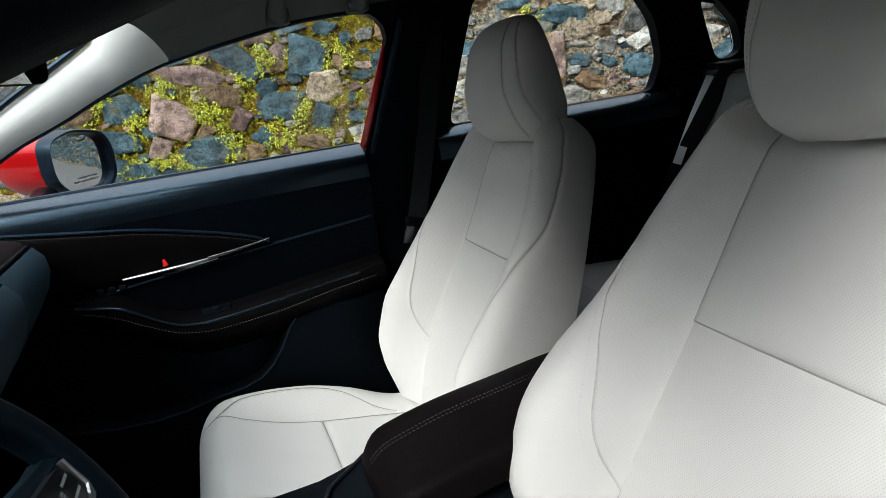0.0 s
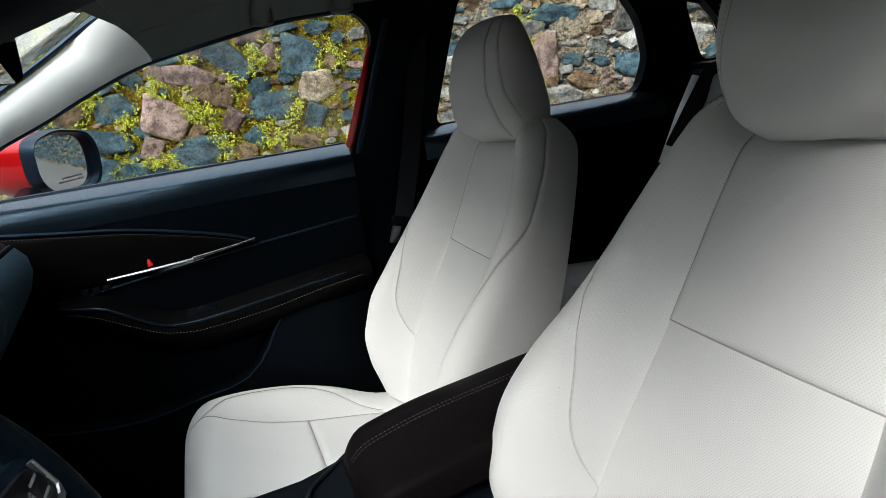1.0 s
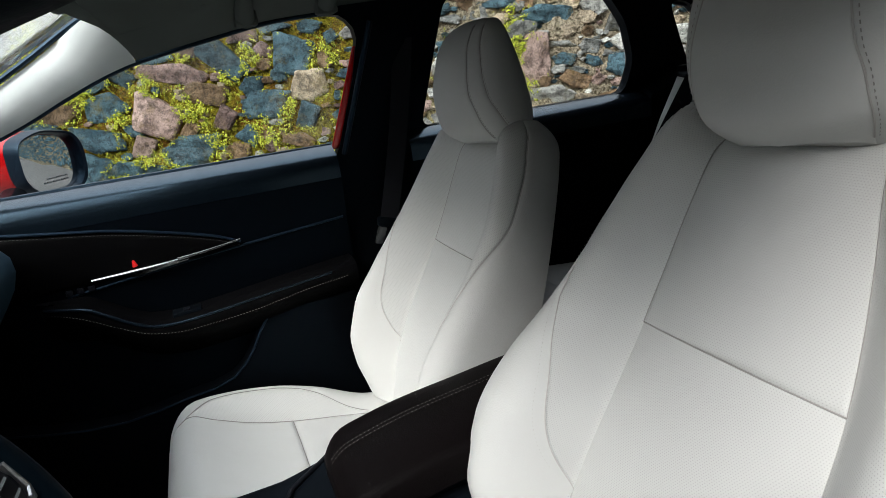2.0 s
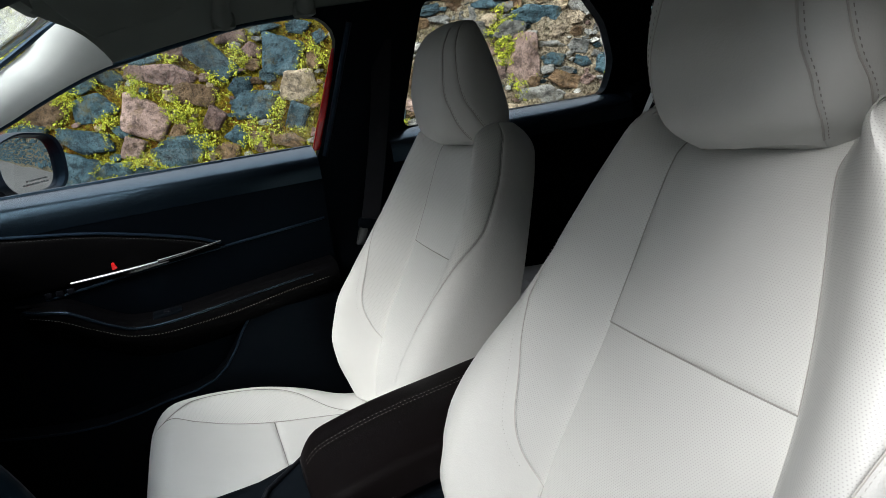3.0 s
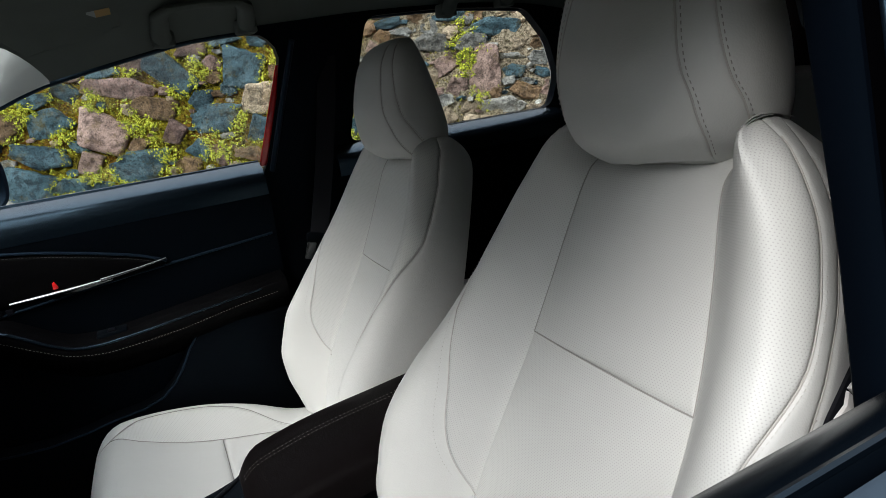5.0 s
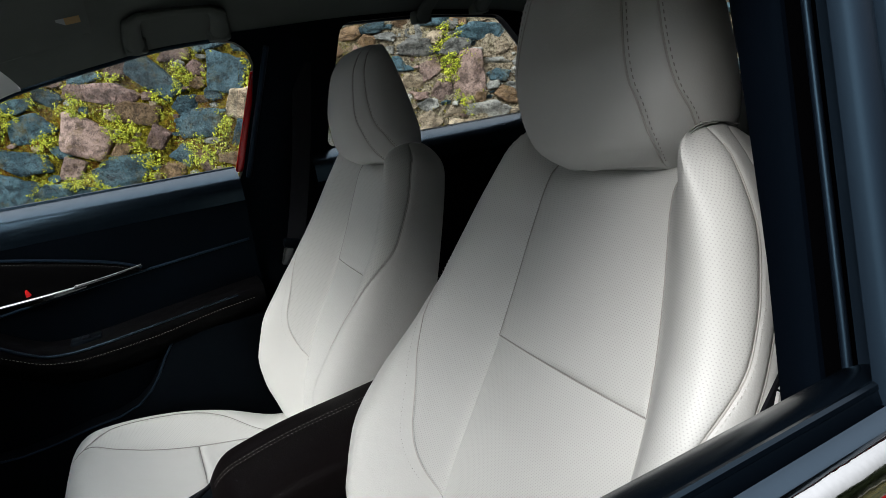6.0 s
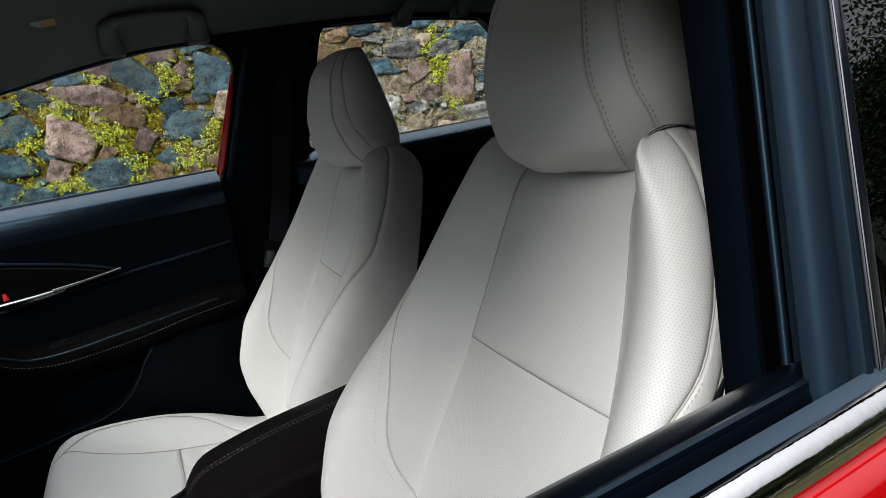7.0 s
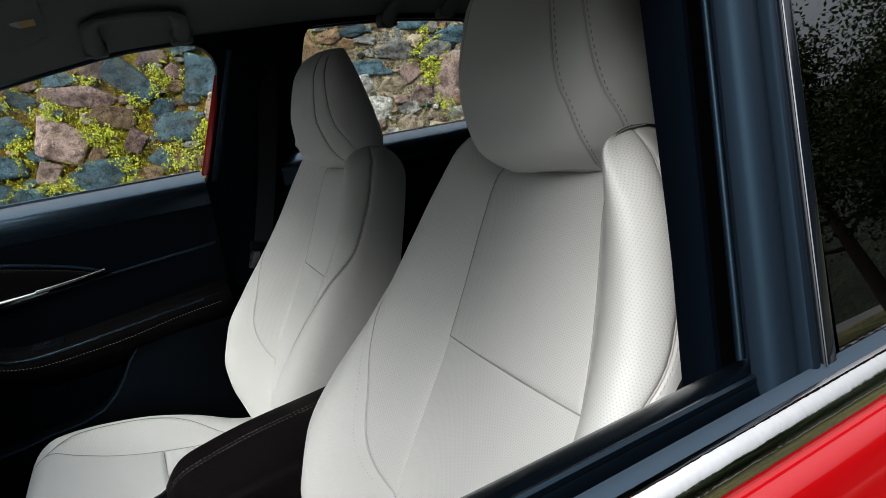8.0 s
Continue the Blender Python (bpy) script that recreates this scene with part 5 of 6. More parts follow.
for side in (-1, 1):
    bm = bmesh.new()
    panel(bm, lambda s, t: (bench_back(side * t * .30, s), t, s), 20, 16)
    part("bench_back", bm, BENCH_SHADED, bench)
    bm = bmesh.new()
    panel(bm, lambda s, t: (bench_back(side * (.30 + t * .28), s) + Vector((-.012 * math.sin(math.pi * t), 0, 0)), t, s), 20, 16)
    part("bench_back", bm, BENCH_SHADED, bench)
    bm = bmesh.new()
    panel(bm, lambda s, t: (bench_back(side * (.58 + t * .08), s) + Vector((.05 * t * t, 0, 0)), t, s), 20, 10)
    part("bench_side_bolster", bm, BENCH_SHADED, bench)
    for i in (0, 1):
        bm = bmesh.new()
        panel(bm, lambda s, t: (Vector((.255 + .46 * t, side * (.02 + (i + s) * .315), .600 - .05 * t - .03 * math.cos(math.pi * (i + s)) * 0 - .09 * max(0, .12 - t) / .12)), t, s), 14, 20)
        part("bench_cushion", bm, LEATHER, bench, "white leather bench cushion")
bm = bmesh.new()
grid(bm, [[bench_back(y, 1) + Vector((dx, 0, dz)) for y in (i * .066 - .66 for i in range(21))] for dx, dz in ((0, 0), (.02, .012), (.06, .012), (.10, -.01), (.16, -.5))])
part("bench_rear", bm, BACK_SHELL, bench)
# added white ribbon, so the dark bolster's edge reads as lit
bm = bmesh.new()
ribbon(bm, [(0.845, 0.597, 1.062), (0.775, 0.591, 0.957), (0.705, 0.582, 0.838)], .022, (.55, -.80, -.30))
part("bench_edge", bm, LEATHER, bench)
bm = bmesh.new()
box(bm, (.27, -.64, .25), (.74, .64, .54), .02)
part("bench_base", bm, BLACK, bench)
bm = bmesh.new()
box(bm, (.98, -.60, .95), (1.66, .60, 1.0), .01)
part("parcel_cover", bm, BLACK, bench, "black luggage cover behind the bench")


# ---- outer body ----
def flank(a, b, d, side):
    """On the painted flank at a along, b up."""
    nose = max(0, -1.9 - a) / .45
    tail = max(0, a - 1.6) / .4
    return (a, side * (OUTER(min(b, .9985)) - .16 * nose ** 2 - .08 * tail ** 2 - d), b)


def arch(cx, r=.36, n=10):
    return [(cx + r * math.cos(k), .34 + r * math.sin(k)) for k in (math.pi * i / n for i in range(n + 1))]


for side in (-1, 1):
    bm = bmesh.new()
    front = [(-1.064, .26), (-1.064, .70), (-1.064, .9985), (-1.35, .985), (-1.7, .965), (-2.0, .93), (-2.25, .86), (-2.35, .70), (-2.35, .34)] + arch(-1.78)[::-1]
    prism(bm, front, lambda a, b, d: flank(a, b, d, side), .02)
    part("front_wing", bm, PAINT, car, "red painted front wing")
    bm = bmesh.new()
    back = [(.804, .26)] + [(a, b) for a, b in arch(1.12, .34)[::-1] if a > .81] + [(1.9, .34), (2.0, .70), (1.95, .93), (1.75, .9985), (1.2, .9985), (.804, .9985), (.804, .70)]
    prism(bm, back, lambda a, b, d: flank(a, b, d, side), .02)
    part("rear_wing", bm, PAINT, car, "red painted rear wing")
    bm = bmesh.new()
    box(bm, (-1.42, side * .79 - .03, .20), (.80, side * .79 + .03, .27), .015)
    part("side_skirt", bm, BLACK, car, "black sill cladding")
bm = bmesh.new()
grid(bm, [[(x - .10 * (1 - t * t), t * w, z + .035 * (1 - t * t)) for t in (j / 8 - 1 for j in range(17))] for x, w, z in ((-1.30, .765, .985), (-1.5, .78, .975), (-1.8, .77, .950), (-2.1, .71, .90), (-2.25, .62, .84), (-2.32, .58, .72))])
part("bonnet", bm, PAINT, car, "red painted bonnet")
bm = bmesh.new()
grid(bm, [[(x - .10 * (1 - t * t), t * w, z) for t in (j / 8 - 1 for j in range(17))] for x, w, z in ((-2.32, .60, .72), (-2.36, .62, .62), (-2.36, .64, .40), (-2.28, .66, .22))])
part("front_bumper", bm, PAINT, car, "red painted front bumper")
bm = bmesh.new()
grid(bm, [[(x + .08 * (1 - t * t), t * w, z) for t in (j / 8 - 1 for j in range(17))] for x, w, z in ((1.85, .70, 1.0), (1.95, .72, .80), (1.99, .74, .60), (1.96, .74, .30))])
part("rear_bumper", bm, PAINT, car, "red painted tail panel")
for cx in (-1.78, 1.12):
    for side in (-1, 1):
        ring = lambda r, y: [(cx + math.cos(k) * r, side * y, .335 + math.sin(k) * r) for k in (2 * math.pi * i / 40 for i in range(40))]
        bm = bmesh.new()
        grid(bm, [ring(.21, .60), ring(.30, .60), ring(.33, .62), ring(.335, .70), ring(.33, .78), ring(.30, .80), ring(.225, .795), ring(.215, .77)], wrap=True)
        tyre = part("wheel", bm, TYRE, car, "black road tyre on alloy rim")
        bm = bmesh.new()
        capped(bm, [ring(.22, .62), ring(.218, .785), ring(.20, .79), ring(.19, .765), ring(.07, .755), ring(.05, .775), ring(.02, .775)])
        part("rim", bm, STEEL, tyre, "grey alloy rim")


# ---- outside: road, wall, plants, trees ----
bm = bmesh.new()
rows = [[(x, y, 0) for x in (-300, -40, -10, 0, 10, 40, 300)] for y in (-300, -40, -10, 0, 10, 40, 300)]
grid(bm, rows)
solid("road", bm, ASPHALT, "pale worn asphalt road surface", "road", kind="structure")

GRASS = material("rough_verge_grass", (0.10, 0.10, 0.02), 0.95)
p = coords(GRASS)
blade = ramp(GRASS, noise_tex(GRASS, p, 14, 7, 0.75), 0.36, 0.64)
patchy = ramp(GRASS, noise_tex(GRASS, p, 1.3, 6, 0.7), 0.40, 0.62)
turf = mixed(GRASS, patchy, (0.035, 0.055, 0.010), (0.26, 0.21, 0.035))
link(GRASS, mixed(GRASS, blade, turf, (0.020, 0.022, 0.006)), bsdf(GRASS).inputs["Base Color"])
bump(GRASS, noise_tex(GRASS, p, 20, 6, 0.75), 1.0, 0.08)
bm = bmesh.new()
grid(bm, [[(x, y + .12 * noise.noise((x * .7, y, 2)), (.03 + .05 * noise.noise((x * 1.7, y * 1.7, 4)) + .02 * (-2.4 - y)) if y < -2.4 else -.02) for x in (-30 + i * .4 for i in range(176))] for y in (-2.35, -2.45, -2.7, -3.1, -3.6, -4.2, -5.0, -6.0, -7.2, -8.6, -10.5, -13.0)])
solid("grass_verge", bm, GRASS, "rough yellow-green grass verge beside the road", "grass", kind="structure")

WALL_DIR = Vector((1, -.4, 0)).normalized()
WALL_OUT = Vector((-.4, -1, 0)).normalized()
WALL_O = Vector((0, 5.88, 0))


def on_wall(u, z, d=0.0):
    return WALL_O + WALL_DIR * u + Vector((0, 0, z)) + WALL_OUT * (d - .10 * (z - 1.2))


# rises to 4.6 out of view, to block low sky above the wall
def wall_top(u):
    return min(4.6, max(1.55, 1.72 + (u + 2.0) * .75)) + .05 * math.sin(3 * u) + .03 * math.sin(7.3 * u)


wall = thing("stone_wall", "rough stone retaining wall with moss and small plants in the joints", "stone wall", WALL_O, kind="structure")
bm = bmesh.new()
rows = []
us = [-14 + i * .25 for i in range(42)] + [-3.6 + i * .06 for i in range(181)] + [7.3 + i * .25 for i in range(36)]
for k in range(65):
    t = k / 64
    rows.append([on_wall(u, t * wall_top(u), (-.026 if u < 1.7 else .004) + .03 * noise.noise((u * 2.2, t * wall_top(u) * 2.2, 3)) + .03 * noise.noise((u * 8, t * wall_top(u) * 8, 9))) for u in us])
rows.append([on_wall(u, wall_top(u), -.6) for u in us])
rows.append([on_wall(u, 0, -.6) for u in us])
grid(bm, rows)
part("mortar", bm, MOSS, wall, "mossy earth and mortar joints")

placed = []
rng = random.Random(11)


def stone_mesh(seed):
    """A hewn block about one metre across: angular outline, broken flat face."""
    r = random.Random(seed)
    n = r.choice((4, 5, 5, 6))
    start = r.uniform(0, 6.283)
    angles = sorted(start + 2 * math.pi * (i + r.uniform(-.26, .26)) / n for i in range(n))
    base = []
    for a in angles:
        c, s = math.cos(a), math.sin(a)
        k = (abs(c) ** 7 + abs(s) ** 7) ** (-1 / 7) * r.uniform(.92, 1.14)
        base.append((c * k * .5, s * k * .5))
    outline = []
    for i in range(n):
        a, b = Vector(base[i]), Vector(base[(i + 1) % n])
        z = Vector(base[i - 1])
        outline += [a.lerp(z, .05), a.lerp(b, .05)]
        outline += [a.lerp(b, t) + Vector((r.uniform(-.028, .028), r.uniform(-.028, .028))) for t in (.17, .34, .5, .66, .83)]
    bm = bmesh.new()
    rings = []
    tilt = (r.uniform(-.30, .30), r.uniform(-.30, .30))
    lump = lambda p, s: .13 * noise.noise((p.x * s * 2.6, p.y * s * 2.6, seed * 3.7)) + .05 * noise.noise((p.x * s * 7, p.y * s * 7, seed * 1.3))
    for s, d, j in ((1.0, -.35, 0), (1.0, .08, .4), (.97, .17, .7), (.90, .22, 1), (.72, .245, 1), (.48, .25, 1), (.24, .25, 1)):
        rings.append([(p.x * s, p.y * s, d + (tilt[0] * p.x + tilt[1] * p.y) * s * (d > 0) + j * lump(p, s)) for p in outline])
    v = grid(bm, rings, wrap=True)
    c = bm.verts.new((0, 0, .25 + lump(Vector((0, 0)), 1)))
    for i in range(len(outline)):
        bm.faces.new((v[-1][i], v[-1][(i + 1) % len(outline)], c))
    return bm


SHAPES = {}


def stone_at(u, z, w, h, turn, colour, shape=None):
    """One block set in the wall at u along it and z up, w by h, turned."""
    shape = shape if shape is not None else rng.randrange(24)
    key = (shape, colour)
    if key not in SHAPES:
        SHAPES[key] = mesh_of(stone_mesh(shape), "stone", STONES[colour], 28)
    ob = new("stone", SHAPES[key])
    ob.parent = wall
    ob.matrix_parent_inverse = wall.matrix_basis.inverted()
    axes = Matrix((WALL_DIR, Vector((0, 0, 1)), WALL_OUT)).transposed().to_4x4()
    depth = (.5 * min(w, h, .34) + .04 if u < 1.8 else .25 * min(w, h, .3) + .13)
    ob.matrix_basis = Matrix.Translation(on_wall(u, z, rng.uniform(-.02, .012))) @ axes @ Matrix.Rotation(radians(turn), 4, 'Z') @ Matrix.Diagonal((w * 1.14, h * 1.14, depth, 1))
    placed.append((u, z, w, h, radians(turn)))


def inside(u, z, grow=1.0):
    for pu, pz, w, h, a in placed:
        du, dz = u - pu, z - pz
        if abs(du) > .6 or abs(dz) > .6:
            continue
        x, y = du * math.cos(a) + dz * math.sin(a), -du * math.sin(a) + dz * math.cos(a)
        if (abs(x) / (w * .5 * grow)) ** 2.6 + (abs(y) / (h * .5 * grow)) ** 2.6 < 1:
            return True
    return False


stone_at(0.00, 1.53, 0.54, 0.26, -45, "blue")
stone_at(0.70, 1.48, 0.37, 0.40, -17, "blue")
stone_at(0.79, 1.15, 0.38, 0.26, 7, "tan")
stone_at(0.35, 1.02, 0.46, 0.25, -3, "blue")
stone_at(0.75, 0.88, 0.28, 0.26, 2, "blue")
stone_at(-0.50, 1.42, 0.62, 0.20, -8, "purple")
stone_at(-0.23, 1.20, 0.43, 0.20, -13, "brown")
stone_at(0.24, 1.20, 0.22, 0.19, 12, "blue")
stone_at(-0.08, 0.95, 0.26, 0.24, -8, "purple")
stone_at(-0.75, 1.05, 0.47, 0.39, -28, "pink")
stone_at(-0.45, 0.88, 0.23, 0.16, -8, "brown")
stone_at(-0.96, 0.77, 0.33, 0.23, 2, "pink")
stone_at(-0.49, 0.65, 0.56, 0.30, 0, "blue")
stone_at(-1.26, 1.18, 0.43, 0.24, 7, "blue")
stone_at(-1.43, 0.89, 0.49, 0.25, -13, "blue")
stone_at(-1.57, 0.63, 0.44, 0.35, -18, "blue")
stone_at(-1.19, 0.56, 0.35, 0.15, -3, "blue")
stone_at(-1.76, 1.20, 0.48, 0.25, -8, "brown")
stone_at(-1.35, 1.42, 0.31, 0.13, 2, "blue")
stone_at(-1.04, 1.46, 0.24, 0.17, -28, "blue")
stone_at(0.41, 1.55, 0.16, 0.14, -7, "purple")
stone_at(-0.30, 1.63, 0.25, 0.15, 3, "purple")
stone_at(0.20, 1.71, 0.31, 0.14, -2, "purple")
stone_at(0.57, 1.74, 0.31, 0.11, 1, "blue")
stone_at(0.90, 1.70, 0.23, 0.12, -12, "blue")
stone_at(0.11, 0.76, 0.22, 0.18, -38, "blue")
stone_at(0.63, 0.63, 0.28, 0.14, -8, "brown")
stone_at(-0.01, 0.61, 0.22, 0.17, -8, "brown")
stone_at(0.53, 1.30, 0.14, 0.15, -8, "blue")
stone_at(0.39, 1.41, 0.12, 0.11, -7, "brown")
stone_at(-0.66, 1.60, 0.31, 0.12, 3, "blue")
stone_at(-0.49, 1.22, 0.13, 0.10, -38, "tan")
stone_at(-0.91, 0.52, 0.25, 0.12, -3, "blue")
stone_at(1.10, 1.58, 0.13, 0.15, -7, "blue")
stone_at(1.00, 1.37, 0.13, 0.17, -7, "brown")
stone_at(-1.98, 1.04, 0.34, 0.18, -8, "blue")
stone_at(-2.16, 0.86, 0.29, 0.24, -8, "brown")
stone_at(-0.06, 1.85, 0.25, 0.13, -7, "brown")
stone_at(-0.36, 1.81, 0.25, 0.12, 3, "blue")
stone_at(3.08, 1.09, 0.31, 0.45, -16, "pink")
stone_at(2.79, 1.68, 0.29, 0.12, 1, "blue")
stone_at(3.28, 1.50, 0.51, 0.17, -12, "blue")
stone_at(3.39, 1.34, 0.28, 0.12, -7, "tan")
stone_at(3.37, 1.08, 0.22, 0.12, -13, "blue")
stone_at(3.46, 0.86, 0.29, 0.15, -18, "brown")
stone_at(3.24, 0.75, 0.40, 0.17, -3, "pale")
stone_at(2.69, 1.22, 0.23, 0.24, -8, "pink")
stone_at(2.77, 0.99, 0.23, 0.17, -3, "pink")
stone_at(2.58, 1.60, 0.16, 0.14, -7, "grey")
stone_at(2.17, 1.68, 0.22, 0.10, 3, "blue")
stone_at(1.98, 1.48, 0.14, 0.14, -7, "pink")
stone_at(3.38, 1.20, 0.25, 0.10, -7, "grey")
stone_at(3.64, 1.17, 0.20, 0.13, -7, "grey")
stone_at(3.67, 1.02, 0.17, 0.11, -8, "blue")
stone_at(3.69, 0.85, 0.17, 0.12, -8, "pink")
stone_at(3.63, 1.45, 0.14, 0.13, -32, "tan")
stone_at(2.86, 0.79, 0.18, 0.11, -8, "tan")
stone_at(3.62, 1.31, 0.13, 0.09, -7, "brown")
stone_at(1.73, 0.76, 0.18, 0.17, -8, "blue")
stone_at(3.47, 0.96, 0.18, 0.07, -8, "grey")
stone_at(3.16, 0.88, 0.11, 0.11, -8, "brown")
stone_at(2.29, 1.59, 0.19, 0.09, -7, "grey")
stone_at(3.04, 1.66, 0.16, 0.10, -7, "brown")
stone_at(2.46, 1.69, 0.16, 0.12, -7, "brown")
stone_at(2.96, 1.63, 0.11, 0.10, -7, "grey")

# the other blocks fill what is left
COLOURS = ["blue", "blue", "grey", "purple", "brown", "pink", "grey", "tan"]
REARMOST = ["grey", "blue", "tan", "grey", "pale", "brown", "grey", "tan", "blue", "pink"]


def clear(u, z, w, h):
    m = .5 * min(w, h) + .012
    for pu, pz, pw, ph, a in placed:
        du, dz = u - pu, z - pz
        if abs(du) > .8 or abs(dz) > .8:
            continue
        x, y = du * math.cos(a) + dz * math.sin(a), -du * math.sin(a) + dz * math.cos(a)
        if (abs(x) / (pw * .48 + .48 * w)) ** 3 + (abs(y) / (ph * .48 + .48 * h)) ** 3 < 1:
            return False
    return True


for low, high, sizes, tries, shrink in ((-3.2, 1.9, (.34, .26, .18, .12, .08, .055), 1500, 1.0), (1.9, 5.4, (.30, .24, .19, .15, .11, .08, .06, .045), 1800, .9)):
    for size in sizes:
        for k in range(tries):
            u, z = rng.uniform(low, high), rng.uniform(.12, 2.7)
            if z > wall_top(u) - .1:
                continue
            w, h = size * shrink * rng.uniform(.95, 1.6), size * shrink * rng.uniform(.6, 1.0)
            if low < 0 and (size > .13 or rng.random() < .7) and -2.5 < u < 1.45 and .42 < z < 2.0:
                continue
            if clear(u, z, w, h):
                stone_at(u, z, w, h, rng.uniform(-14, 14), rng.choice(REARMOST if low > 0 else COLOURS))

# far stretches of the wall, joined
far = bmesh.new()
spots = []
for k in range(9000):
    u = rng.uniform(-13, -3.2) if rng.random() < .45 else rng.uniform(5.4, 16)
    z = rng.uniform(.15, 3.0)
    s = rng.uniform(.08, .26)
    if z > wall_top(u) - .1 or any((u - a) ** 2 + (z - b) ** 2 < (s + c) ** 2 * .20 for a, b, c in spots):
        continue
    spots.append((u, z, s))
    r = random.Random(k)
    n = 6
    ring = [(math.cos(6.283 * i / n + k) * r.uniform(.40, .62) * s * 1.25, math.sin(6.283 * i / n + k) * r.uniform(.40, .62) * s) for i in range(n)]
    a = [far.verts.new(on_wall(u + x, z + y, -.05)) for x, y in ring]
    b = [far.verts.new(on_wall(u + x * .85, z + y * .85, .075 + r.uniform(-.03, .03))) for x, y in ring]
    c = far.verts.new(on_wall(u, z, .09))
    for i in range(n):
        far.faces.new((a[i], a[(i + 1) % n], b[(i + 1) % n], b[i]))
        far.faces.new((b[i], b[(i + 1) % n], c))
rest = part("far_stones", far, STONES["blue"], wall, "more rough grey stones", 15)
rest["kind"] = "stuff"

# small plants in the joints
CLUMPS = [(.31, 1.48), (-.36, 1.59), (-.34, 1.0), (-.46, 1.1), (.37, .69), (.24, .77), (-.95, .6), (-1.21, .55), (-1.66, 1.2), (-.79, 1.29), (.6, .93), (-.69, .57),
          (1.02, 1.41), (-.21, .68), (.06, 1.4), (-1.12, 1.04), (-1.48, 1.32), (-1.95, 1.13), (2.95, 1.58), (2.85, 1.41), (2.88, 1.18), (2.95, 1.3), (1.72, .68), (3.01, .89)]
leaves_v, leaves_f = [], []


def leaf(c, d, n, size):
    """A small pointed leaf from c along d, facing n."""
    s = d.cross(n).normalized() * size * .36
    k = len(leaves_v)
    m = c + d * size * .5 + n * size * .10
    leaves_v.extend([tuple(c), tuple(c + d * size * .42 + s + n * size * .04), tuple(c + d * size - n * size * .12), tuple(c + d * size * .42 - s + n * size * .04), tuple(m)])
    leaves_f.extend([(k, k + 1, k + 4), (k + 1, k + 2, k + 4), (k + 2, k + 3, k + 4), (k + 3, k, k + 4)])


def sprig(u, z, scale):
    base = on_wall(u, z, .03)
    tip = base + WALL_OUT * .05 * scale + Vector((rng.uniform(-.03, .03), 0, rng.uniform(.0, .05))) * scale
    for i in range(rng.randint(6, 10)):
        c = base.lerp(tip, rng.random()) + WALL_DIR * rng.uniform(-.025, .025) * scale + Vector((0, 0, rng.uniform(-.025, .025) * scale))
        a = rng.uniform(0, 6.283)
        d = (WALL_DIR * math.cos(a) + Vector((0, 0, 1)) * math.sin(a) + WALL_OUT * rng.uniform(-.1, .7)).normalized()
        n = (WALL_OUT + Vector((rng.uniform(-.5, .5), rng.uniform(-.3, .3), rng.uniform(0, 1.2)))).normalized()
        leaf(c, d, n, rng.uniform(.014, .030) * scale)


for cu, cz in CLUMPS:
    for k in range(70):
        u, z = rng.gauss(cu, .075), rng.gauss(cz, .075)
        if not inside(u, z, .82):
            sprig(u, z, rng.uniform(.4, 1.0))
for k in range(9000):
    u, z = rng.uniform(-2.7, 4.3), rng.uniform(.3, 2.2)
    if z > wall_top(u):
        continue
    dens = noise.noise((u * 1.4, z * 1.4, 1.7)) * .6 + .40 if u < 1.7 else noise.noise((u * 1.1, z * 1.1, 5.2)) * .5 - .08
    if rng.random() < dens * .55 and not inside(u, z, .95):
        sprig(u, z, rng.uniform(.3, .75))
for k in range(1200):
    u = rng.uniform(-9, 2)
    sprig(u, wall_top(u) + rng.uniform(-.05, .10), rng.uniform(1.0, 2.0))
me = bpy.data.meshes.new("wall_plants")
me.from_pydata(leaves_v, [], leaves_f)
me.materials.append(LEAF)
plants = new("wall_plants", me)
tagged(plants, "yellow-green small-leaved plants growing in the wall joints", "plants", kind="stuff")
leaves_v, leaves_f = [], []
for k in range(16000):
    u, z = rng.uniform(-2.7, 3.4), rng.uniform(.35, 2.0)
    dens = noise.noise((u * 2.0, z * 2.0, 8.3)) * .9 + (.55 if u < 1.7 else -.05)
    if rng.random() < dens and not inside(u, z, .93):
        sprig(u, z, rng.uniform(.18, .42))
me = bpy.data.meshes.new("wall_moss")
me.from_pydata(leaves_v, [], leaves_f)
me.materials.append(TUFT)
tagged(new("wall_moss", me), "olive-brown moss tufts between the wall's stones", "moss", kind="stuff")


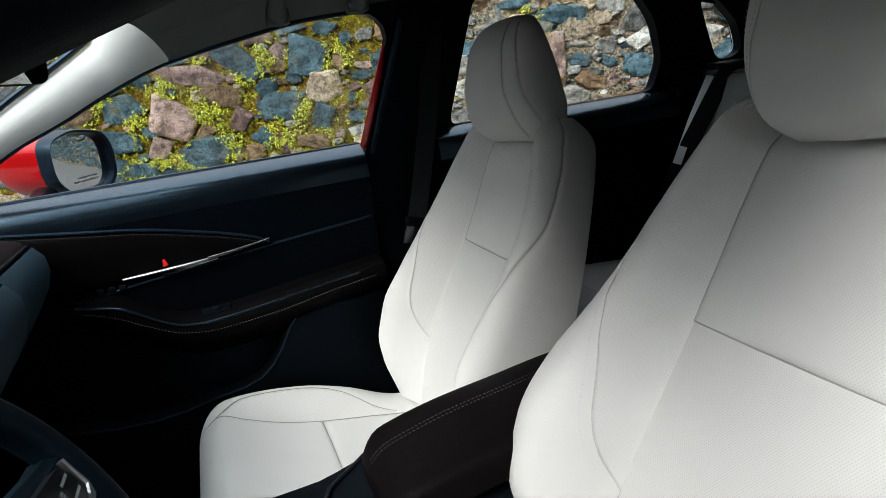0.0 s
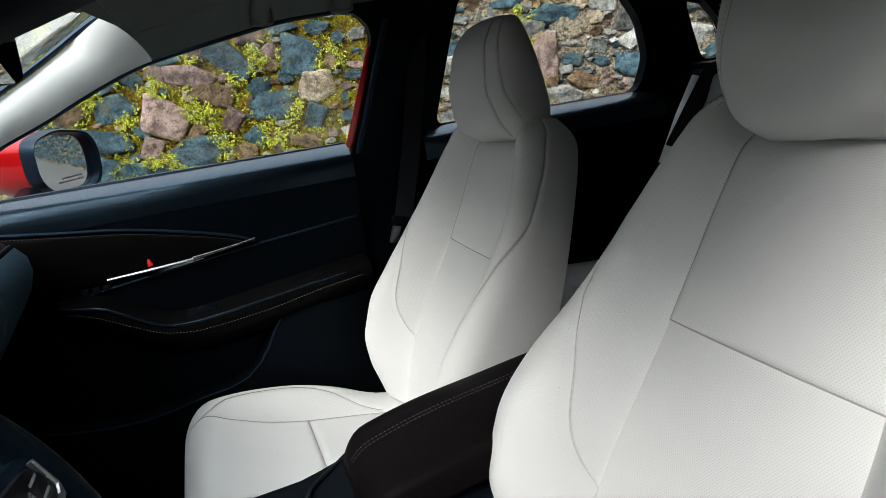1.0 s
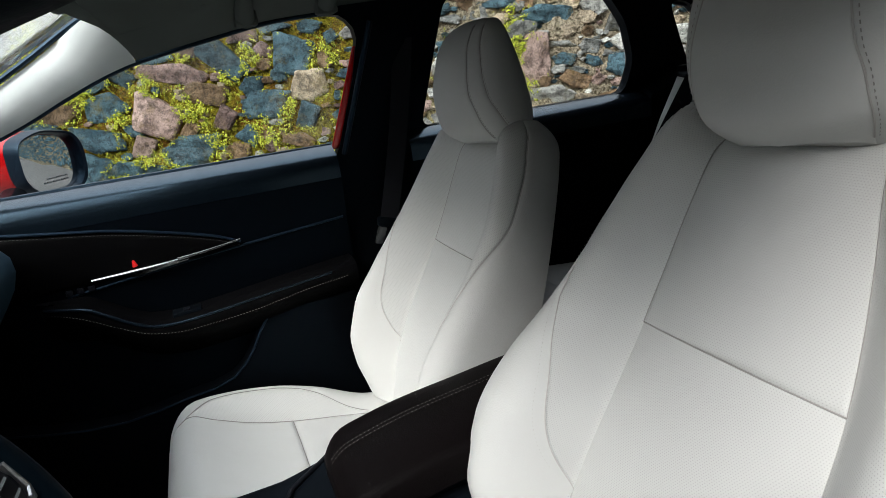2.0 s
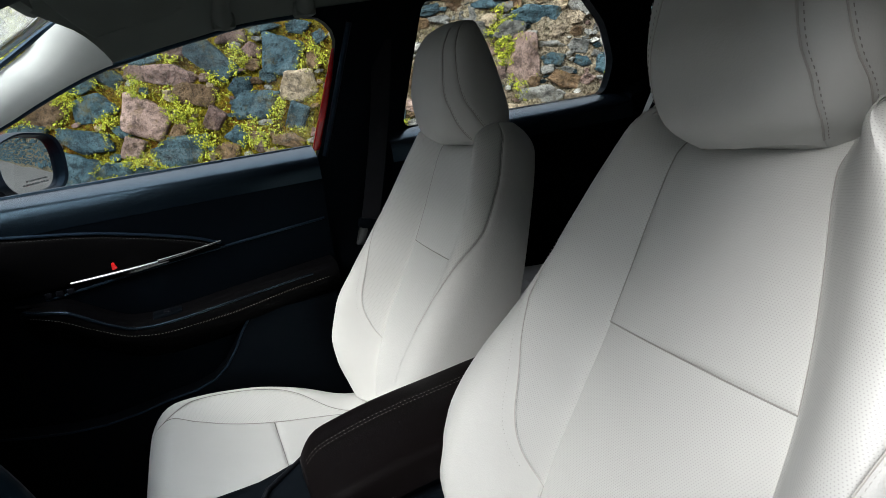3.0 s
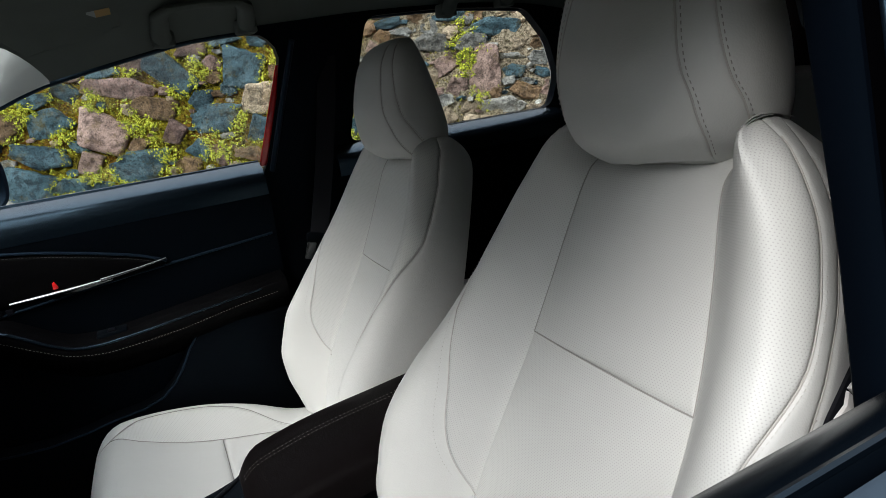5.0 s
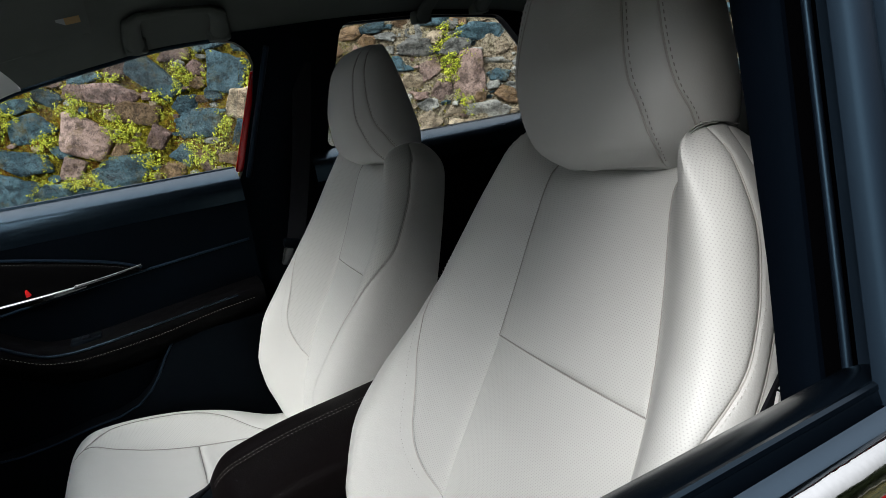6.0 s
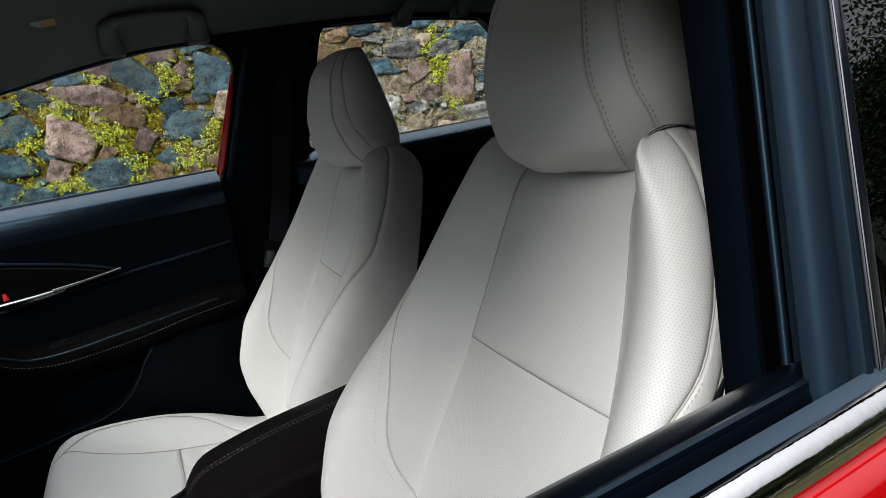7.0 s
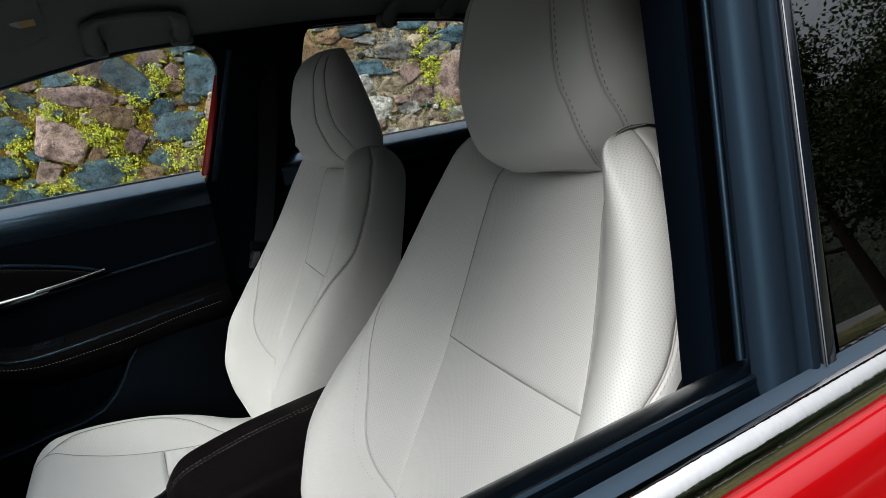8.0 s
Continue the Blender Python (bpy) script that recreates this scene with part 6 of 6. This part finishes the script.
def tree(at, height, seed):
    r = random.Random(seed)
    o = Vector(at)
    t = thing("tree", "dark broad-leaved roadside tree", "tree", at, "roadside trees")
    bm = bmesh.new()
    pts = [o + Vector((.12 * math.sin(k * 2 + seed), .12 * math.cos(k * 1.7 + seed), -.1 + height * .8 * k)) for k in (i / 8 for i in range(9))]
    tube(bm, pts, [.16 * height / 7 * (1 - .85 * i / 8) + .015 for i in range(9)], 10)
    tips = []
    for i in range(16):
        k = r.uniform(.28, .95)
        s = pts[0].lerp(pts[-1], k)
        a = i * 2.4 + r.uniform(-.4, .4)
        ln = height * .34 * (1.15 - k) + .5
        e = s + Vector((math.cos(a) * ln, math.sin(a) * ln, ln * r.uniform(.2, .7)))
        m = s.lerp(e, .5) + Vector((0, 0, -.06 * ln))
        tube(bm, [s, m, e], [.05, .03, .012], 6)
        tips += [e, m, s.lerp(e, .75)]
    tips.append(pts[-1])
    part("trunk", bm, BARK, t)
    v, f = [], []
    for c in tips:
        for i in range(420):
            q = c + Vector((r.gauss(0, .42), r.gauss(0, .42), r.gauss(0, .34)))
            d = Vector((r.uniform(-1, 1), r.uniform(-1, 1), r.uniform(-.9, .4))).normalized()
            n = Vector((r.uniform(-.6, .6), r.uniform(-.6, .6), 1)).normalized()
            s = d.cross(n).normalized() * .032
            k = len(v)
            z = r.uniform(.08, .17)
            v.extend([tuple(q), tuple(q + d * z * .5 + s), tuple(q + d * z), tuple(q + d * z * .5 - s)])
            f.append((k, k + 1, k + 2, k + 3))
    me = bpy.data.meshes.new("crown")
    me.from_pydata(v, [], f)
    me.materials.append(TREELEAF)
    c = new("crown", me)
    c.parent = t
    c.matrix_parent_inverse = t.matrix_basis.inverted()
    return t


first_tree = tree((17, -7.5, 0), 5.6, 3)
second_tree = tree((24, -11, 0), 7.0, 8)
ROADSIDE = ((20, -9.5, 70, 1.4), (29, -12, 150, 1.6), (13, -9, 200, 1.1), (35, -11, 40, 1.7), (24, -7.8, 310, 1.35), (15, -6.2, 25, 1.15), (17.5, -6.5, 220, 1.2), (22, -8.4, 165, 1.4), (13, -5.6, 345, .9), (19, -7.0, 130, 1.3),
            # row beside the car, out of direct view, placed to keep low sky off the seats
            (9, -10, 240, 1.0), (6, -9.2, 85, .95), (3, -9.8, 300, 1.1), (0, -9.0, 15, 1.0), (-2.5, -9.6, 65, 1.05), (-5.5, -9.2, 190, 1.0), (-8, -9.8, 10, 1.15),
            (-11, -9.0, 330, 1.0))
for x, y, a, s in ROADSIDE:
    copy_thing(first_tree if a % 20 else second_tree, Matrix.Translation((x, y, 0)) @ Matrix.Rotation(radians(a), 4, 'Z') @ Matrix.Diagonal((s, s, s, 1)))

# wooded slope added beyond the road, out of direct view, to block low sky
bm = bmesh.new()
rows = []
for k in range(15):
    row = []
    for i in range(90):
        a = radians(104 + i * 248 / 89)
        r = 38 + k * 2.6
        h = (34 - 24 * min(1, max(0, (i - 76) / 10)) - 13 * math.exp(-((a - radians(187)) / radians(38)) ** 4)) * (k / 14) ** .8 + 2.2 * noise.noise((math.cos(a) * 9, math.sin(a) * 9, k * .9)) * (k > 0)
        row.append((math.cos(a) * r, math.sin(a) * r, h - .05 * (k == 0)))
    rows.append(row)
grid(bm, rows)
solid("sky_block_slope", bm, WOODS, "dark wooded hillside added beyond the road to block the low sky", "hillside", kind="structure")
